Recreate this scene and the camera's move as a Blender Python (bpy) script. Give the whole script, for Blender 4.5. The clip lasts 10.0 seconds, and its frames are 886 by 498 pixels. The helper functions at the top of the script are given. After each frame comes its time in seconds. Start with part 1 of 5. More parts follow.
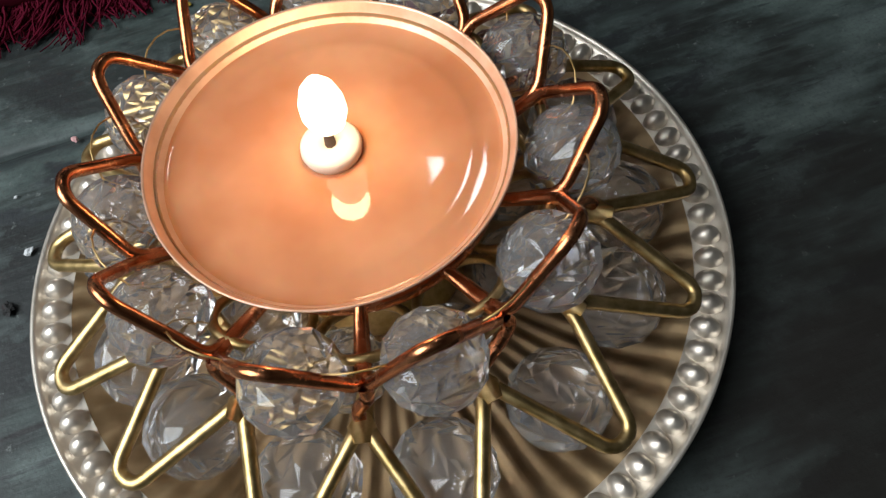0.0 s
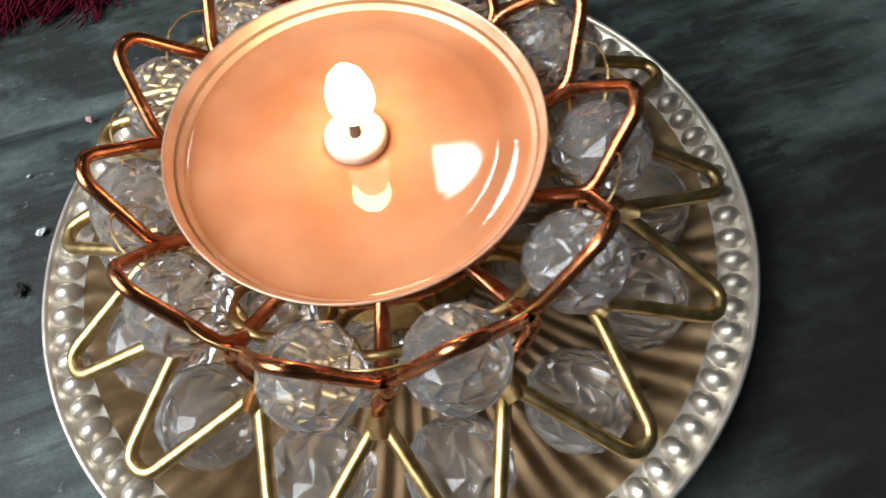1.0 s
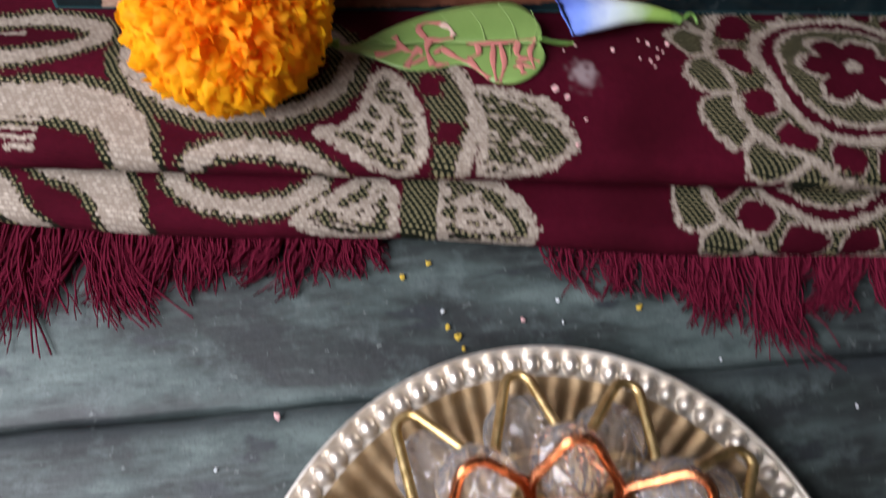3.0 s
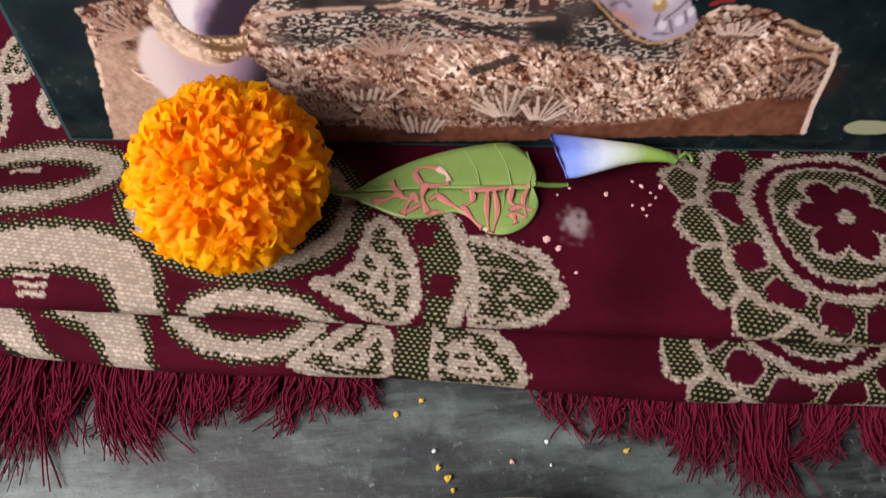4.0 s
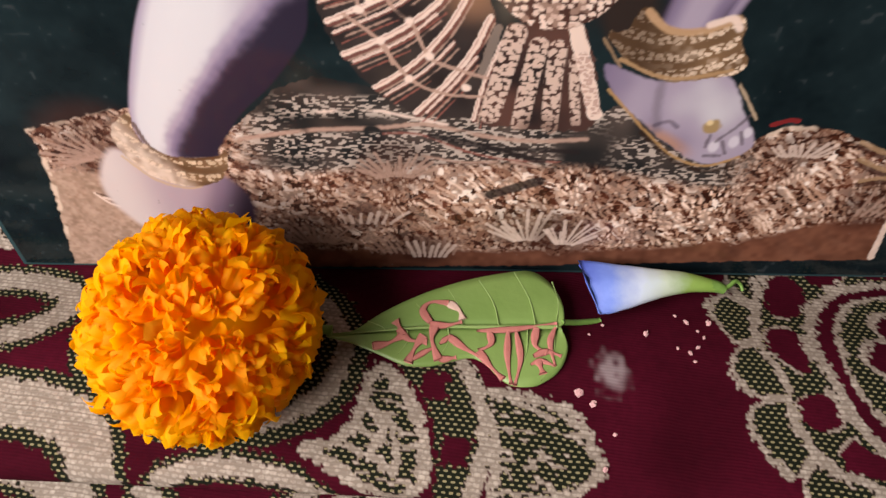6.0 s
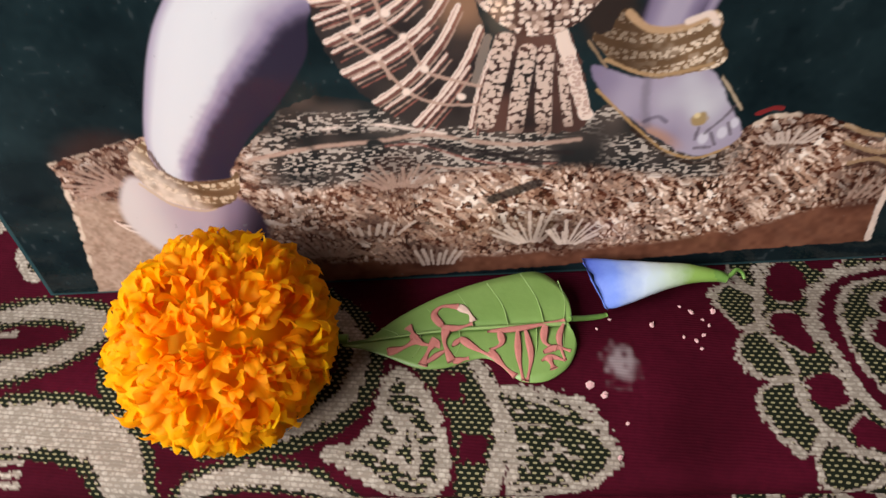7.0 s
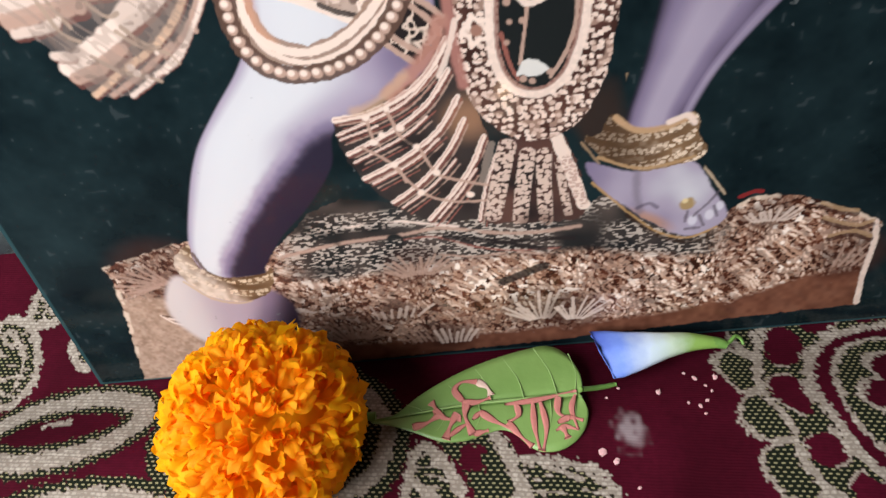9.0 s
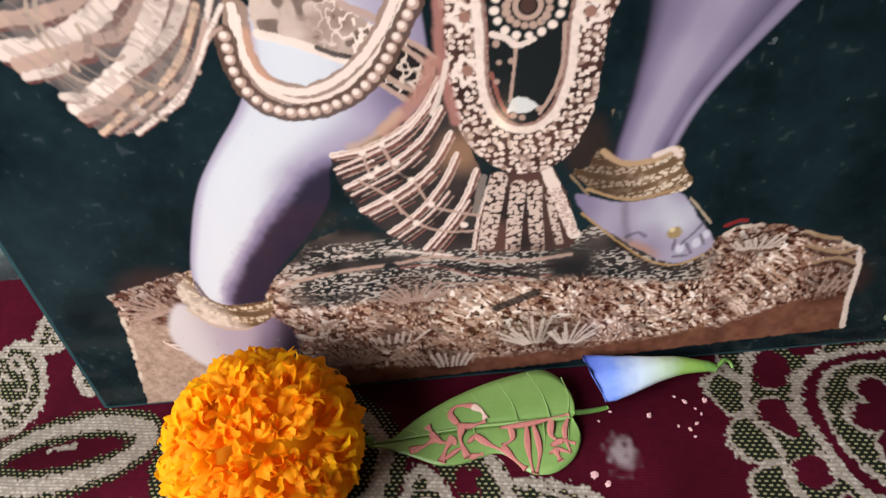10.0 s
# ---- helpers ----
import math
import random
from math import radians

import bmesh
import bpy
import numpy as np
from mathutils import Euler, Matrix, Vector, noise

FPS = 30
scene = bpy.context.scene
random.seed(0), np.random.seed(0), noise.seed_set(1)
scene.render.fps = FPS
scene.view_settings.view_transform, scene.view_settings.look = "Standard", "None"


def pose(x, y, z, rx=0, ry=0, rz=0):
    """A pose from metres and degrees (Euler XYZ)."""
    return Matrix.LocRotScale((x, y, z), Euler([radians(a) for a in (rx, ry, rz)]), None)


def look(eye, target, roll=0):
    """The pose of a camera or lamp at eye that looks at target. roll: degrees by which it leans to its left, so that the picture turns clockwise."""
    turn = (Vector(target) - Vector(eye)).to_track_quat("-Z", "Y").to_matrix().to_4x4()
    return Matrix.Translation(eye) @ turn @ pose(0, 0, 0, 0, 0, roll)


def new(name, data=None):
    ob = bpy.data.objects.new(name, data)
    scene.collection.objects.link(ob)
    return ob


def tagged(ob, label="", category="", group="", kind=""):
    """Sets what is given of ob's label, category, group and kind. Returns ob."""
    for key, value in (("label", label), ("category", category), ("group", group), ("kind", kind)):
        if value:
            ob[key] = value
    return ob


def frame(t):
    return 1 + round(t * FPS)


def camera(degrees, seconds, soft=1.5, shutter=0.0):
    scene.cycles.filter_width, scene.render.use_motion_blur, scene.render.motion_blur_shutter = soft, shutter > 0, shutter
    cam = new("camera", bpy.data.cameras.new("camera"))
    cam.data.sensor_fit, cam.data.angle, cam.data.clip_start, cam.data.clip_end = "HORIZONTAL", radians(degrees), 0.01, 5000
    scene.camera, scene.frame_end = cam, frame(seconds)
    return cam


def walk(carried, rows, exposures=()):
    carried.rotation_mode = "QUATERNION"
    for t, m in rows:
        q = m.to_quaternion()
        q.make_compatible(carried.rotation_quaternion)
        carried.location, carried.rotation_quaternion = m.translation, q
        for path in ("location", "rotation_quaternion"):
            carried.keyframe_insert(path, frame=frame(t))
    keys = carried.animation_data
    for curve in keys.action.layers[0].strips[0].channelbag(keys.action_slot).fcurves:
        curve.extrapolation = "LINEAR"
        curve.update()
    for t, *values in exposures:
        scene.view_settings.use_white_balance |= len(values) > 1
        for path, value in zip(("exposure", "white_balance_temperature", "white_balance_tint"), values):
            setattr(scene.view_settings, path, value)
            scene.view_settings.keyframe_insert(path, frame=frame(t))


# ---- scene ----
cam = camera(62.9, 10.0, soft=1.4, shutter=0.5)
PATH = [
    (0, (0.06979, -0.10448, 0.11418), (0.06941, 0.00083, -0.08267), -8.73),
    (0.5, (0.07048, -0.10526, 0.11393), (0.06950, 0.00021, -0.08283), -9.25),
    (1, (0.06688, -0.10250, 0.11312), (0.06578, -0.00011, -0.08527), -7.24),
    (1.5, (0.05605, -0.09194, 0.12188), (0.05309, 0.00401, -0.07969), -4.05),
    (2, (0.04422, -0.06879, 0.14086), (0.03820, 0.01918, -0.06424), -2.92),
    (2.5, (0.04227, -0.05137, 0.14908), (0.03484, 0.03226, -0.05779), -2.24),
    (3, (0.03309, -0.02656, 0.15567), (0.02828, 0.05664, -0.05145), 3.10),
    (3.2, (0.02943, -0.01546, 0.15879), (0.02577, 0.06379, -0.04989), 4.96),
    (4.3, (0.03813, 0.01084, 0.17483), (0.02384, 0.09004, -0.03341), -2.47),
    (4.5, (0.03792, 0.01648, 0.17288), (0.02309, 0.10038, -0.03347), -1.94),
    (5, (0.03092, 0.03085, 0.16988), (0.01805, 0.11657, -0.03586), -0.81),
    (6.3, (0.02962, 0.03362, 0.15708), (0.01630, 0.12614, -0.04566), -0.92),
    (6.5, (0.02960, 0.03280, 0.15853), (0.01531, 0.12679, -0.04347), -2.49),
    (7, (0.03182, 0.02762, 0.16150), (0.01371, 0.12497, -0.03859), -6.32),
    (7.5, (0.03320, 0.02558, 0.16957), (0.01096, 0.13006, -0.02647), -10.14),
    (8, (0.03374, 0.02380, 0.17160), (0.01043, 0.13126, -0.02269), -10.80),
    (8.5, (0.03420, 0.02599, 0.17356), (0.00999, 0.13610, -0.01914), -10.70),
    (9, (0.03325, 0.02647, 0.17618), (0.00919, 0.13863, -0.01535), -10.11),
    (9.5, (0.03388, 0.02629, 0.17759), (0.01043, 0.14086, -0.01258), -9.29),
    (10, (0.03523, 0.02701, 0.18160), (0.01057, 0.14262, -0.00779), -10.27),
]
EXPOSURES = [(0, -0.45, 6500, 9), (1.0, -0.10, 6500, 8), (1.5, -0.32, 6500, 10), (2.0, -0.62, 6450, 11), (2.5, 0.05, 6400, 13), (3.0, 0.34, 6450, 20), (4.5, 0.46, 7500, 24), (5.0, 0.38, 7500, 24), (6.5, 0.34, 7250, 21), (7.5, 0.42, 6700, 12), (10, 0.46, 6550, 13)]
walk(cam, [(t, look(eye, target, roll)) for t, eye, target, roll in PATH], EXPOSURES)

# ---- light ----
WINDOW_POWER, LAMP_POWER, FLAME_POWER = 5.2, 30.0, 0.017
world = bpy.data.worlds.new("sky")
world.use_nodes = True
scene.world = world
sky = world.node_tree.nodes.new("ShaderNodeTexSky")
sky.sky_type, sky.sun_disc = "NISHITA", False
sky.sun_elevation, sky.sun_rotation = radians(40), radians(200)
world.node_tree.links.new(sky.outputs[0], world.node_tree.nodes["Background"].inputs[0])
world.node_tree.nodes["Background"].inputs[1].default_value = 0.1


def area_lamp(name, eye, target, sx, sy, power, color):
    data = bpy.data.lights.new(name, "AREA")
    data.shape, data.size, data.size_y, data.energy, data.color = "RECTANGLE", sx, sy, power, color
    lamp = new(name, data)
    lamp.matrix_world = look(eye, target)
    return lamp


area_lamp("window_light", (-0.31, -0.16, 0.40), (0.03, 0.03, 0.03), 0.44, 0.36, WINDOW_POWER, (0.92, 0.97, 1.0))
flame_data = bpy.data.lights.new("flame_light", "POINT")
flame_data.energy, flame_data.color, flame_data.shadow_soft_size = FLAME_POWER, (1.0, 0.65, 0.38), 0.003
flame_light = new("flame_light", flame_data)
flame_light.location = (0.0566, -0.0433, 0.0475)


# ---- materials ----
def material(name, base=(0.5, 0.5, 0.5), rough=0.5, metal=0.0, **more):
    m = bpy.data.materials.new(name)
    m.use_nodes = True
    b = m.node_tree.nodes["Principled BSDF"]
    b.inputs["Base Color"].default_value = (*base, 1)
    b.inputs["Roughness"].default_value = rough
    b.inputs["Metallic"].default_value = metal
    for key, value in more.items():
        b.inputs[key.replace("_", " ").title().replace("Ior", "IOR")].default_value = value
    return m


def node(m, kind, **inputs):
    n = m.node_tree.nodes.new("ShaderNode" + kind)
    for key, value in inputs.items():
        n.inputs[key].default_value = value
    return n


def wire(m, a, b):
    m.node_tree.links.new(a, b)


def bsdf(m):
    return m.node_tree.nodes["Principled BSDF"]


def coords(m, scale=(1, 1, 1), turn=0.0):
    c, p = node(m, "TexCoord"), node(m, "Mapping")
    p.inputs["Scale"].default_value = scale
    p.inputs["Rotation"].default_value = (0, 0, turn)
    wire(m, c.outputs["Object"], p.inputs["Vector"])
    return p.outputs["Vector"]


def noise_tex(m, vector, scale, detail=4.0, rough=0.6):
    n = node(m, "TexNoise", Scale=scale, Detail=detail, Roughness=rough)
    wire(m, vector, n.inputs["Vector"])
    return n.outputs["Fac"]


def ramp(m, fac, *stops):
    r = node(m, "ValToRGB")
    while len(r.color_ramp.elements) < len(stops):
        r.color_ramp.elements.new(0.5)
    for e, (at, color) in zip(r.color_ramp.elements, stops):
        e.position, e.color = at, (*color, 1)
    wire(m, fac, r.inputs["Fac"])
    return r.outputs["Color"]


def mix(m, fac, a, b, mode="MIX"):
    n = node(m, "Mix")
    n.data_type, n.blend_type = "RGBA", mode
    for value, socket in ((fac, n.inputs[0]), (a, n.inputs[6]), (b, n.inputs[7])):
        if isinstance(value, (int, float)):
            socket.default_value = value
        elif isinstance(value, tuple):
            socket.default_value = (*value, 1)
        else:
            wire(m, value, socket)
    return n.outputs[2]


def calc(m, op, a, b=0.0, c=0.0):
    n = node(m, "Math")
    n.operation = op
    for value, socket in zip((a, b, c), n.inputs):
        if isinstance(value, (int, float)):
            socket.default_value = value
        else:
            wire(m, value, socket)
    return n.outputs[0]


def bump(m, height, strength, distance):
    n = node(m, "Bump", Strength=strength, Distance=distance)
    wire(m, height, n.inputs["Height"])
    wire(m, n.outputs["Normal"], bsdf(m).inputs["Normal"])


def rough_range(m, fac, low, high):
    n = node(m, "MapRange")
    n.inputs["To Min"].default_value, n.inputs["To Max"].default_value = low, high
    wire(m, fac, n.inputs["Value"])
    wire(m, n.outputs[0], bsdf(m).inputs["Roughness"])


GRAIN = radians(11.6)


def painted_wood():
    m = material("painted_wood")
    v = coords(m, (1, 1, 1), -GRAIN)

    def stretched(k):
        n = node(m, "Mapping")
        n.inputs["Scale"].default_value = (k, 1, 1)
        wire(m, v, n.inputs["Vector"])
        return n.outputs["Vector"]

    long, short = stretched(0.10), stretched(0.35)
    streak = noise_tex(m, long, 420, 6, 0.7)
    broad = noise_tex(m, short, 48, 5, 0.65)
    spots = noise_tex(m, short, 110, 5, 0.62)
    chips = noise_tex(m, v, 420, 4, 0.7)
    fine = noise_tex(m, v, 1500, 3, 0.7)
    c = ramp(m, broad, (0.38, (0.008, 0.010, 0.010)), (0.47, (0.019, 0.027, 0.025)), (0.55, (0.058, 0.082, 0.077)), (0.64, (0.112, 0.148, 0.139)))
    c = mix(m, ramp(m, streak, (0.52, (0, 0, 0)), (0.66, (0.75, 0.75, 0.75))), c, (0.074, 0.096, 0.092))
    c = mix(m, ramp(m, streak, (0.34, (0.85, 0.85, 0.85)), (0.44, (0, 0, 0))), c, (0.016, 0.021, 0.024))
    c = mix(m, ramp(m, spots, (0.37, (0.95, 0.95, 0.95)), (0.41, (0, 0, 0))), c, (0.020, 0.025, 0.029))
    stain = noise_tex(m, stretched(0.6), 30, 4, 0.6)
    c = mix(m, ramp(m, stain, (0.38, (0.8, 0.8, 0.8)), (0.48, (0, 0, 0))), c, (0.015, 0.018, 0.019))
    scuff = noise_tex(m, stretched(0.8), 75, 6, 0.72)
    c = mix(m, ramp(m, scuff, (0.52, (0, 0, 0)), (0.66, (0.7, 0.7, 0.7))), c, (0.100, 0.130, 0.127))
    c = mix(m, ramp(m, chips, (0.64, (0, 0, 0)), (0.72, (0.7, 0.7, 0.7))), c, (0.20, 0.225, 0.215))
    c = mix(m, ramp(m, fine, (0.3, (0.55, 0.55, 0.55)), (0.5, (0, 0, 0))), c, (0.03, 0.036, 0.036))
    # short cracks along the grain, and a darker band along the joints between boards
    crack = noise_tex(m, stretched(0.07), 230, 2, 0.5)
    c = mix(m, ramp(m, crack, (0.27, (0.95, 0.95, 0.95)), (0.305, (0, 0, 0))), c, (0.008, 0.009, 0.010))
    side = node(m, "SeparateXYZ")
    wire(m, v, side.inputs[0])
    off = calc(m, "FRACT", calc(m, "DIVIDE", calc(m, "ADD", side.outputs["Y"], 0.0035 + 0.0018), 0.13))
    off = calc(m, "MULTIPLY", calc(m, "MINIMUM", off, calc(m, "SUBTRACT", 1.0, off)), 0.13)
    off = calc(m, "MULTIPLY_ADD", calc(m, "SUBTRACT", scuff, 0.5), 0.004, off)
    c = mix(m, ramp(m, off, (0.0018, (0.8, 0.8, 0.8)), (0.0030, (0, 0, 0))), c, (0.020, 0.026, 0.029))
    # soft shade painted into the boards' colour, to the lower right of the plate
    shade_at = node(m, "VectorMath")
    shade_at.operation = "DISTANCE"
    wire(m, coords(m), shade_at.inputs[0])
    shade_at.inputs[1].default_value = (0.165, -0.105, 0.0)
    shaded = calc(m, "MULTIPLY_ADD", calc(m, "SUBTRACT", broad, 0.5), 0.10, shade_at.outputs["Value"])
    c = mix(m, ramp(m, shaded, (0.045, (0.9, 0.9, 0.9)), (0.125, (0, 0, 0))), c, (0.011, 0.009, 0.007))
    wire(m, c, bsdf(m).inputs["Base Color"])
    rough_range(m, spots, 0.4, 0.75)
    bump(m, mix(m, 0.5, streak, chips), 0.55, 0.0005)
    return m


def jacquard():
    """Maroon weave; the attribute says where cream yarn (red) and dotted green yarn (green) come to the surface."""
    m = material("jacquard_weave", rough=0.9)
    bsdf(m).inputs["Specular IOR Level"].default_value = 0.05
    a = node(m, "Attribute")
    a.attribute_name = "yarn"
    sep = node(m, "SeparateColor")
    wire(m, a.outputs["Color"], sep.inputs["Color"])
    v = coords(m)
    xyz = node(m, "SeparateXYZ")
    wobble = node(m, "TexNoise", Scale=160.0, Detail=2.0)
    wire(m, v, wobble.inputs["Vector"])
    shift = node(m, "VectorMath")
    shift.operation = "MULTIPLY_ADD"
    wire(m, wobble.outputs["Color"], shift.inputs[0])
    shift.inputs[1].default_value = (0.0009, 0.0009, 0.0009)
    wire(m, v, shift.inputs[2])
    wire(m, shift.outputs[0], xyz.inputs[0])
    x, y = xyz.outputs["X"], xyz.outputs["Y"]
    up = calc(m, "DIVIDE", y, 0.00092)
    odd = calc(m, "MULTIPLY", calc(m, "FLOOR", up), 0.5)
    over = calc(m, "ABSOLUTE", calc(m, "SUBTRACT", calc(m, "FRACT", calc(m, "ADD", calc(m, "DIVIDE", x, 0.00145), odd)), 0.5))
    high = calc(m, "ABSOLUTE", calc(m, "SUBTRACT", calc(m, "FRACT", up), 0.5))
    weave = calc(m, "SUBTRACT", 1.0, calc(m, "ADD", calc(m, "POWER", calc(m, "MULTIPLY", over, 3.0), 3.0), calc(m, "POWER", calc(m, "MULTIPLY", high, 3.6), 3.0)))
    speck = noise_tex(m, v, 700, 2, 0.6)
    broad = noise_tex(m, v, 40, 3, 0.5)
    maroon = mix(m, ramp(m, broad, (0.34, (0, 0, 0)), (0.66, (1, 1, 1))), (0.040, 0.0022, 0.0068), (0.072, 0.0040, 0.0128))
    fine = calc(m, "SINE", calc(m, "MULTIPLY", y, 2 * math.pi / 0.00062))
    maroon = mix(m, ramp(m, calc(m, "MULTIPLY_ADD", fine, 0.12, speck), (0.2, (0.5, 0.5, 0.5)), (0.75, (0, 0, 0))), maroon, (0.024, 0.0012, 0.0045))
    cream = mix(m, ramp(m, calc(m, "MULTIPLY_ADD", weave, 0.06, speck), (0.38, (0, 0, 0)), (0.8, (1, 1, 1))), (0.24, 0.195, 0.155), (0.50, 0.43, 0.355))
    dots = ramp(m, calc(m, "MULTIPLY_ADD", speck, 0.5, weave), (0.62, (0, 0, 0)), (0.86, (1, 1, 1)))
    green = mix(m, dots, (0.010, 0.012, 0.007), (0.25, 0.215, 0.115))
    c = mix(m, sep.outputs["Red"], maroon, cream)
    c = mix(m, sep.outputs["Green"], c, green)
    c = mix(m, sep.outputs["Blue"], c, (0.5, 0.44, 0.44))
    wire(m, c, bsdf(m).inputs["Base Color"])
    bump(m, mix(m, 0.8, fine, speck), 0.4, 0.00022)
    return m


def printed():
    m = material("laminated_print", rough=0.3)
    a = node(m, "Attribute")
    a.attribute_name = "ink"
    v = coords(m)
    dust = ramp(m, noise_tex(m, v, 330, 2, 0.5), (0.735, (0, 0, 0)), (0.78, (0.45, 0.45, 0.45)))
    wire(m, mix(m, dust, a.outputs["Color"], (0.16, 0.17, 0.17)), bsdf(m).inputs["Base Color"])
    bsdf(m).inputs["Specular IOR Level"].default_value = 0.22
    rough_range(m, noise_tex(m, v, 25, 3, 0.6), 0.06, 0.16)
    bump(m, noise_tex(m, v, 30, 2, 0.5), 0.15, 0.0006)
    return m


def metal(name, low, high, rough, scale=400):
    m = material(name, low, rough, 1.0)
    f = noise_tex(m, coords(m), scale, 4, 0.6)
    wire(m, ramp(m, f, (0.35, low), (0.62, high)), bsdf(m).inputs["Base Color"])
    rough_range(m, f, rough * 0.7, rough * 1.6)
    bump(m, f, 0.15, 0.0002)
    return m


def petal_orange(name, low, mid, high):
    m = material(name, rough=0.6)
    info = node(m, "ObjectInfo")
    f = noise_tex(m, coords(m), 500, 3, 0.6)
    c = ramp(m, info.outputs["Random"], (0.0, (1.0, low, 0.004)), (0.5, (1.0, mid, 0.007)), (1.0, (1.0, high, 0.012)))
    island = node(m, "NewGeometry").outputs["Random Per Island"]
    c = mix(m, calc(m, "MULTIPLY", island, 0.45), c, (1.0, high, 0.012))
    c = mix(m, calc(m, "MULTIPLY", f, 0.3), c, (1.0, low * 0.9, 0.004))
    wire(m, c, bsdf(m).inputs["Base Color"])
    bsdf(m).inputs["Specular IOR Level"].default_value = 0.15
    thin = node(m, "BsdfTranslucent")
    wire(m, c, thin.inputs["Color"])
    both = node(m, "MixShader", Fac=0.55)
    wire(m, bsdf(m).outputs[0], both.inputs[1])
    wire(m, thin.outputs[0], both.inputs[2])
    wire(m, both.outputs[0], m.node_tree.nodes["Material Output"].inputs["Surface"])
    return m


def leaf_green():
    m = material("leaf_green", rough=0.42)
    v = coords(m)
    c = mix(m, noise_tex(m, v, 90, 4, 0.6), (0.12, 0.225, 0.045), (0.235, 0.37, 0.105))
    wire(m, c, bsdf(m).inputs["Base Color"])
    bump(m, noise_tex(m, v, 700, 3, 0.6), 0.2, 0.0003)
    return m


def along_x(name, rough, *stops):
    """Colour that changes along the thing's own length, with fine streaks."""
    m = material(name, rough=rough)
    c = node(m, "TexCoord")
    xyz = node(m, "SeparateXYZ")
    wire(m, c.outputs["Generated"], xyz.inputs[0])
    wob = noise_tex(m, c.outputs["Object"], 300, 3, 0.6)
    f = calc(m, "ADD", xyz.outputs["X"], calc(m, "MULTIPLY", calc(m, "SUBTRACT", wob, 0.5), 0.14))
    wire(m, ramp(m, f, *stops), bsdf(m).inputs["Base Color"])
    bump(m, wob, 0.3, 0.0004)
    return m


def varied(name, low, high, rough, scale, relief=0.0004):
    m = material(name, rough=rough)
    v = coords(m)
    f = noise_tex(m, v, scale, 5, 0.6)
    wire(m, mix(m, f, low, high), bsdf(m).inputs["Base Color"])
    bump(m, f, 0.3, relief)
    return m


WOOD = painted_wood()
WEAVE = jacquard()
PRINT = printed()
COPPER = metal("copper_wire", (0.50, 0.16, 0.065), (0.74, 0.30, 0.14), 0.22)
GOLD = metal("brass_wire", (0.50, 0.34, 0.13), (0.74, 0.54, 0.26), 0.34)
PLATE = metal("silver_plate", (0.70, 0.63, 0.54), (0.88, 0.81, 0.72), 0.36, 150)
bsdf(PLATE).inputs["Metallic"].default_value = 0.8
DISH = metal("brassy_dish", (0.36, 0.245, 0.13), (0.52, 0.375, 0.22), 0.48, 120)
TIN = metal("aluminium_cup", (0.80, 0.47, 0.31), (0.90, 0.58, 0.42), 0.30, 250)
bsdf(TIN).inputs["Metallic"].default_value = 0.55
GLASS = material("crystal_glass", (1.0, 0.98, 0.97), 0.10, 0.0, ior=1.48, transmission_weight=0.90)
rough_range(GLASS, noise_tex(GLASS, coords(GLASS), 220, 4, 0.7), 0.0, 0.10)
WAX = material("melted_wax", (0.80, 0.32, 0.13), 0.04, 0.0, coat_weight=0.15, ior=1.43)
bsdf(WAX).inputs["Subsurface Weight"].default_value = 0.5
bsdf(WAX).inputs["Subsurface Radius"].default_value = (0.006, 0.0025, 0.001)
wire(WAX, ramp(WAX, noise_tex(WAX, coords(WAX), 70, 3, 0.5), (0.35, (0.54, 0.215, 0.100)), (0.65, (0.68, 0.32, 0.165))), bsdf(WAX).inputs["Base Color"])
WICK = varied("burnt_wick", (0.02, 0.015, 0.012), (0.10, 0.06, 0.04), 0.9, 900)
STEEL = varied("wick_tab", (0.75, 0.62, 0.50), (0.85, 0.72, 0.60), 0.5, 600)
PETAL = petal_orange("marigold_petal", 0.35, 0.42, 0.50)
OUTER_PETAL = petal_orange("marigold_outer_petal", 0.47, 0.54, 0.62)
LEAF = leaf_green()
VEIN = varied("leaf_vein", (0.22, 0.34, 0.10), (0.27, 0.40, 0.13), 0.5, 500)
PINK = varied("pink_paste", (0.40, 0.115, 0.090), (0.58, 0.215, 0.180), 0.75, 500)
PALE = varied("pale_paste", (0.62, 0.38, 0.30), (0.75, 0.55, 0.45), 0.8, 500)
PEA = along_x("pea_petal", 0.55, (0.02, (0.05, 0.09, 0.42)), (0.22, (0.16, 0.26, 0.68)), (0.45, (0.62, 0.72, 0.85)), (0.62, (0.62, 0.74, 0.58)), (0.8, (0.28, 0.46, 0.10)), (1.0, (0.20, 0.36, 0.06)))
CALYX = varied("calyx_green", (0.10, 0.24, 0.04), (0.20, 0.36, 0.08), 0.5, 500)
YARN = varied("maroon_yarn", (0.062, 0.0040, 0.0115), (0.140, 0.0110, 0.0290), 0.95, 600)
bsdf(YARN).inputs["Specular IOR Level"].default_value = 0.04
PLASTER = varied("wall_plaster", (0.36, 0.355, 0.34), (0.44, 0.43, 0.41), 0.9, 6, 0.002)
BOARD = varied("dark_board", (0.010, 0.016, 0.018), (0.018, 0.026, 0.028), 0.45, 80)
CRUMB_WHITE = varied("white_crumb", (0.62, 0.66, 0.68), (0.80, 0.82, 0.84), 0.8, 900)
CRUMB_PINK = varied("pink_crumb", (0.60, 0.30, 0.30), (0.75, 0.46, 0.44), 0.85, 900)
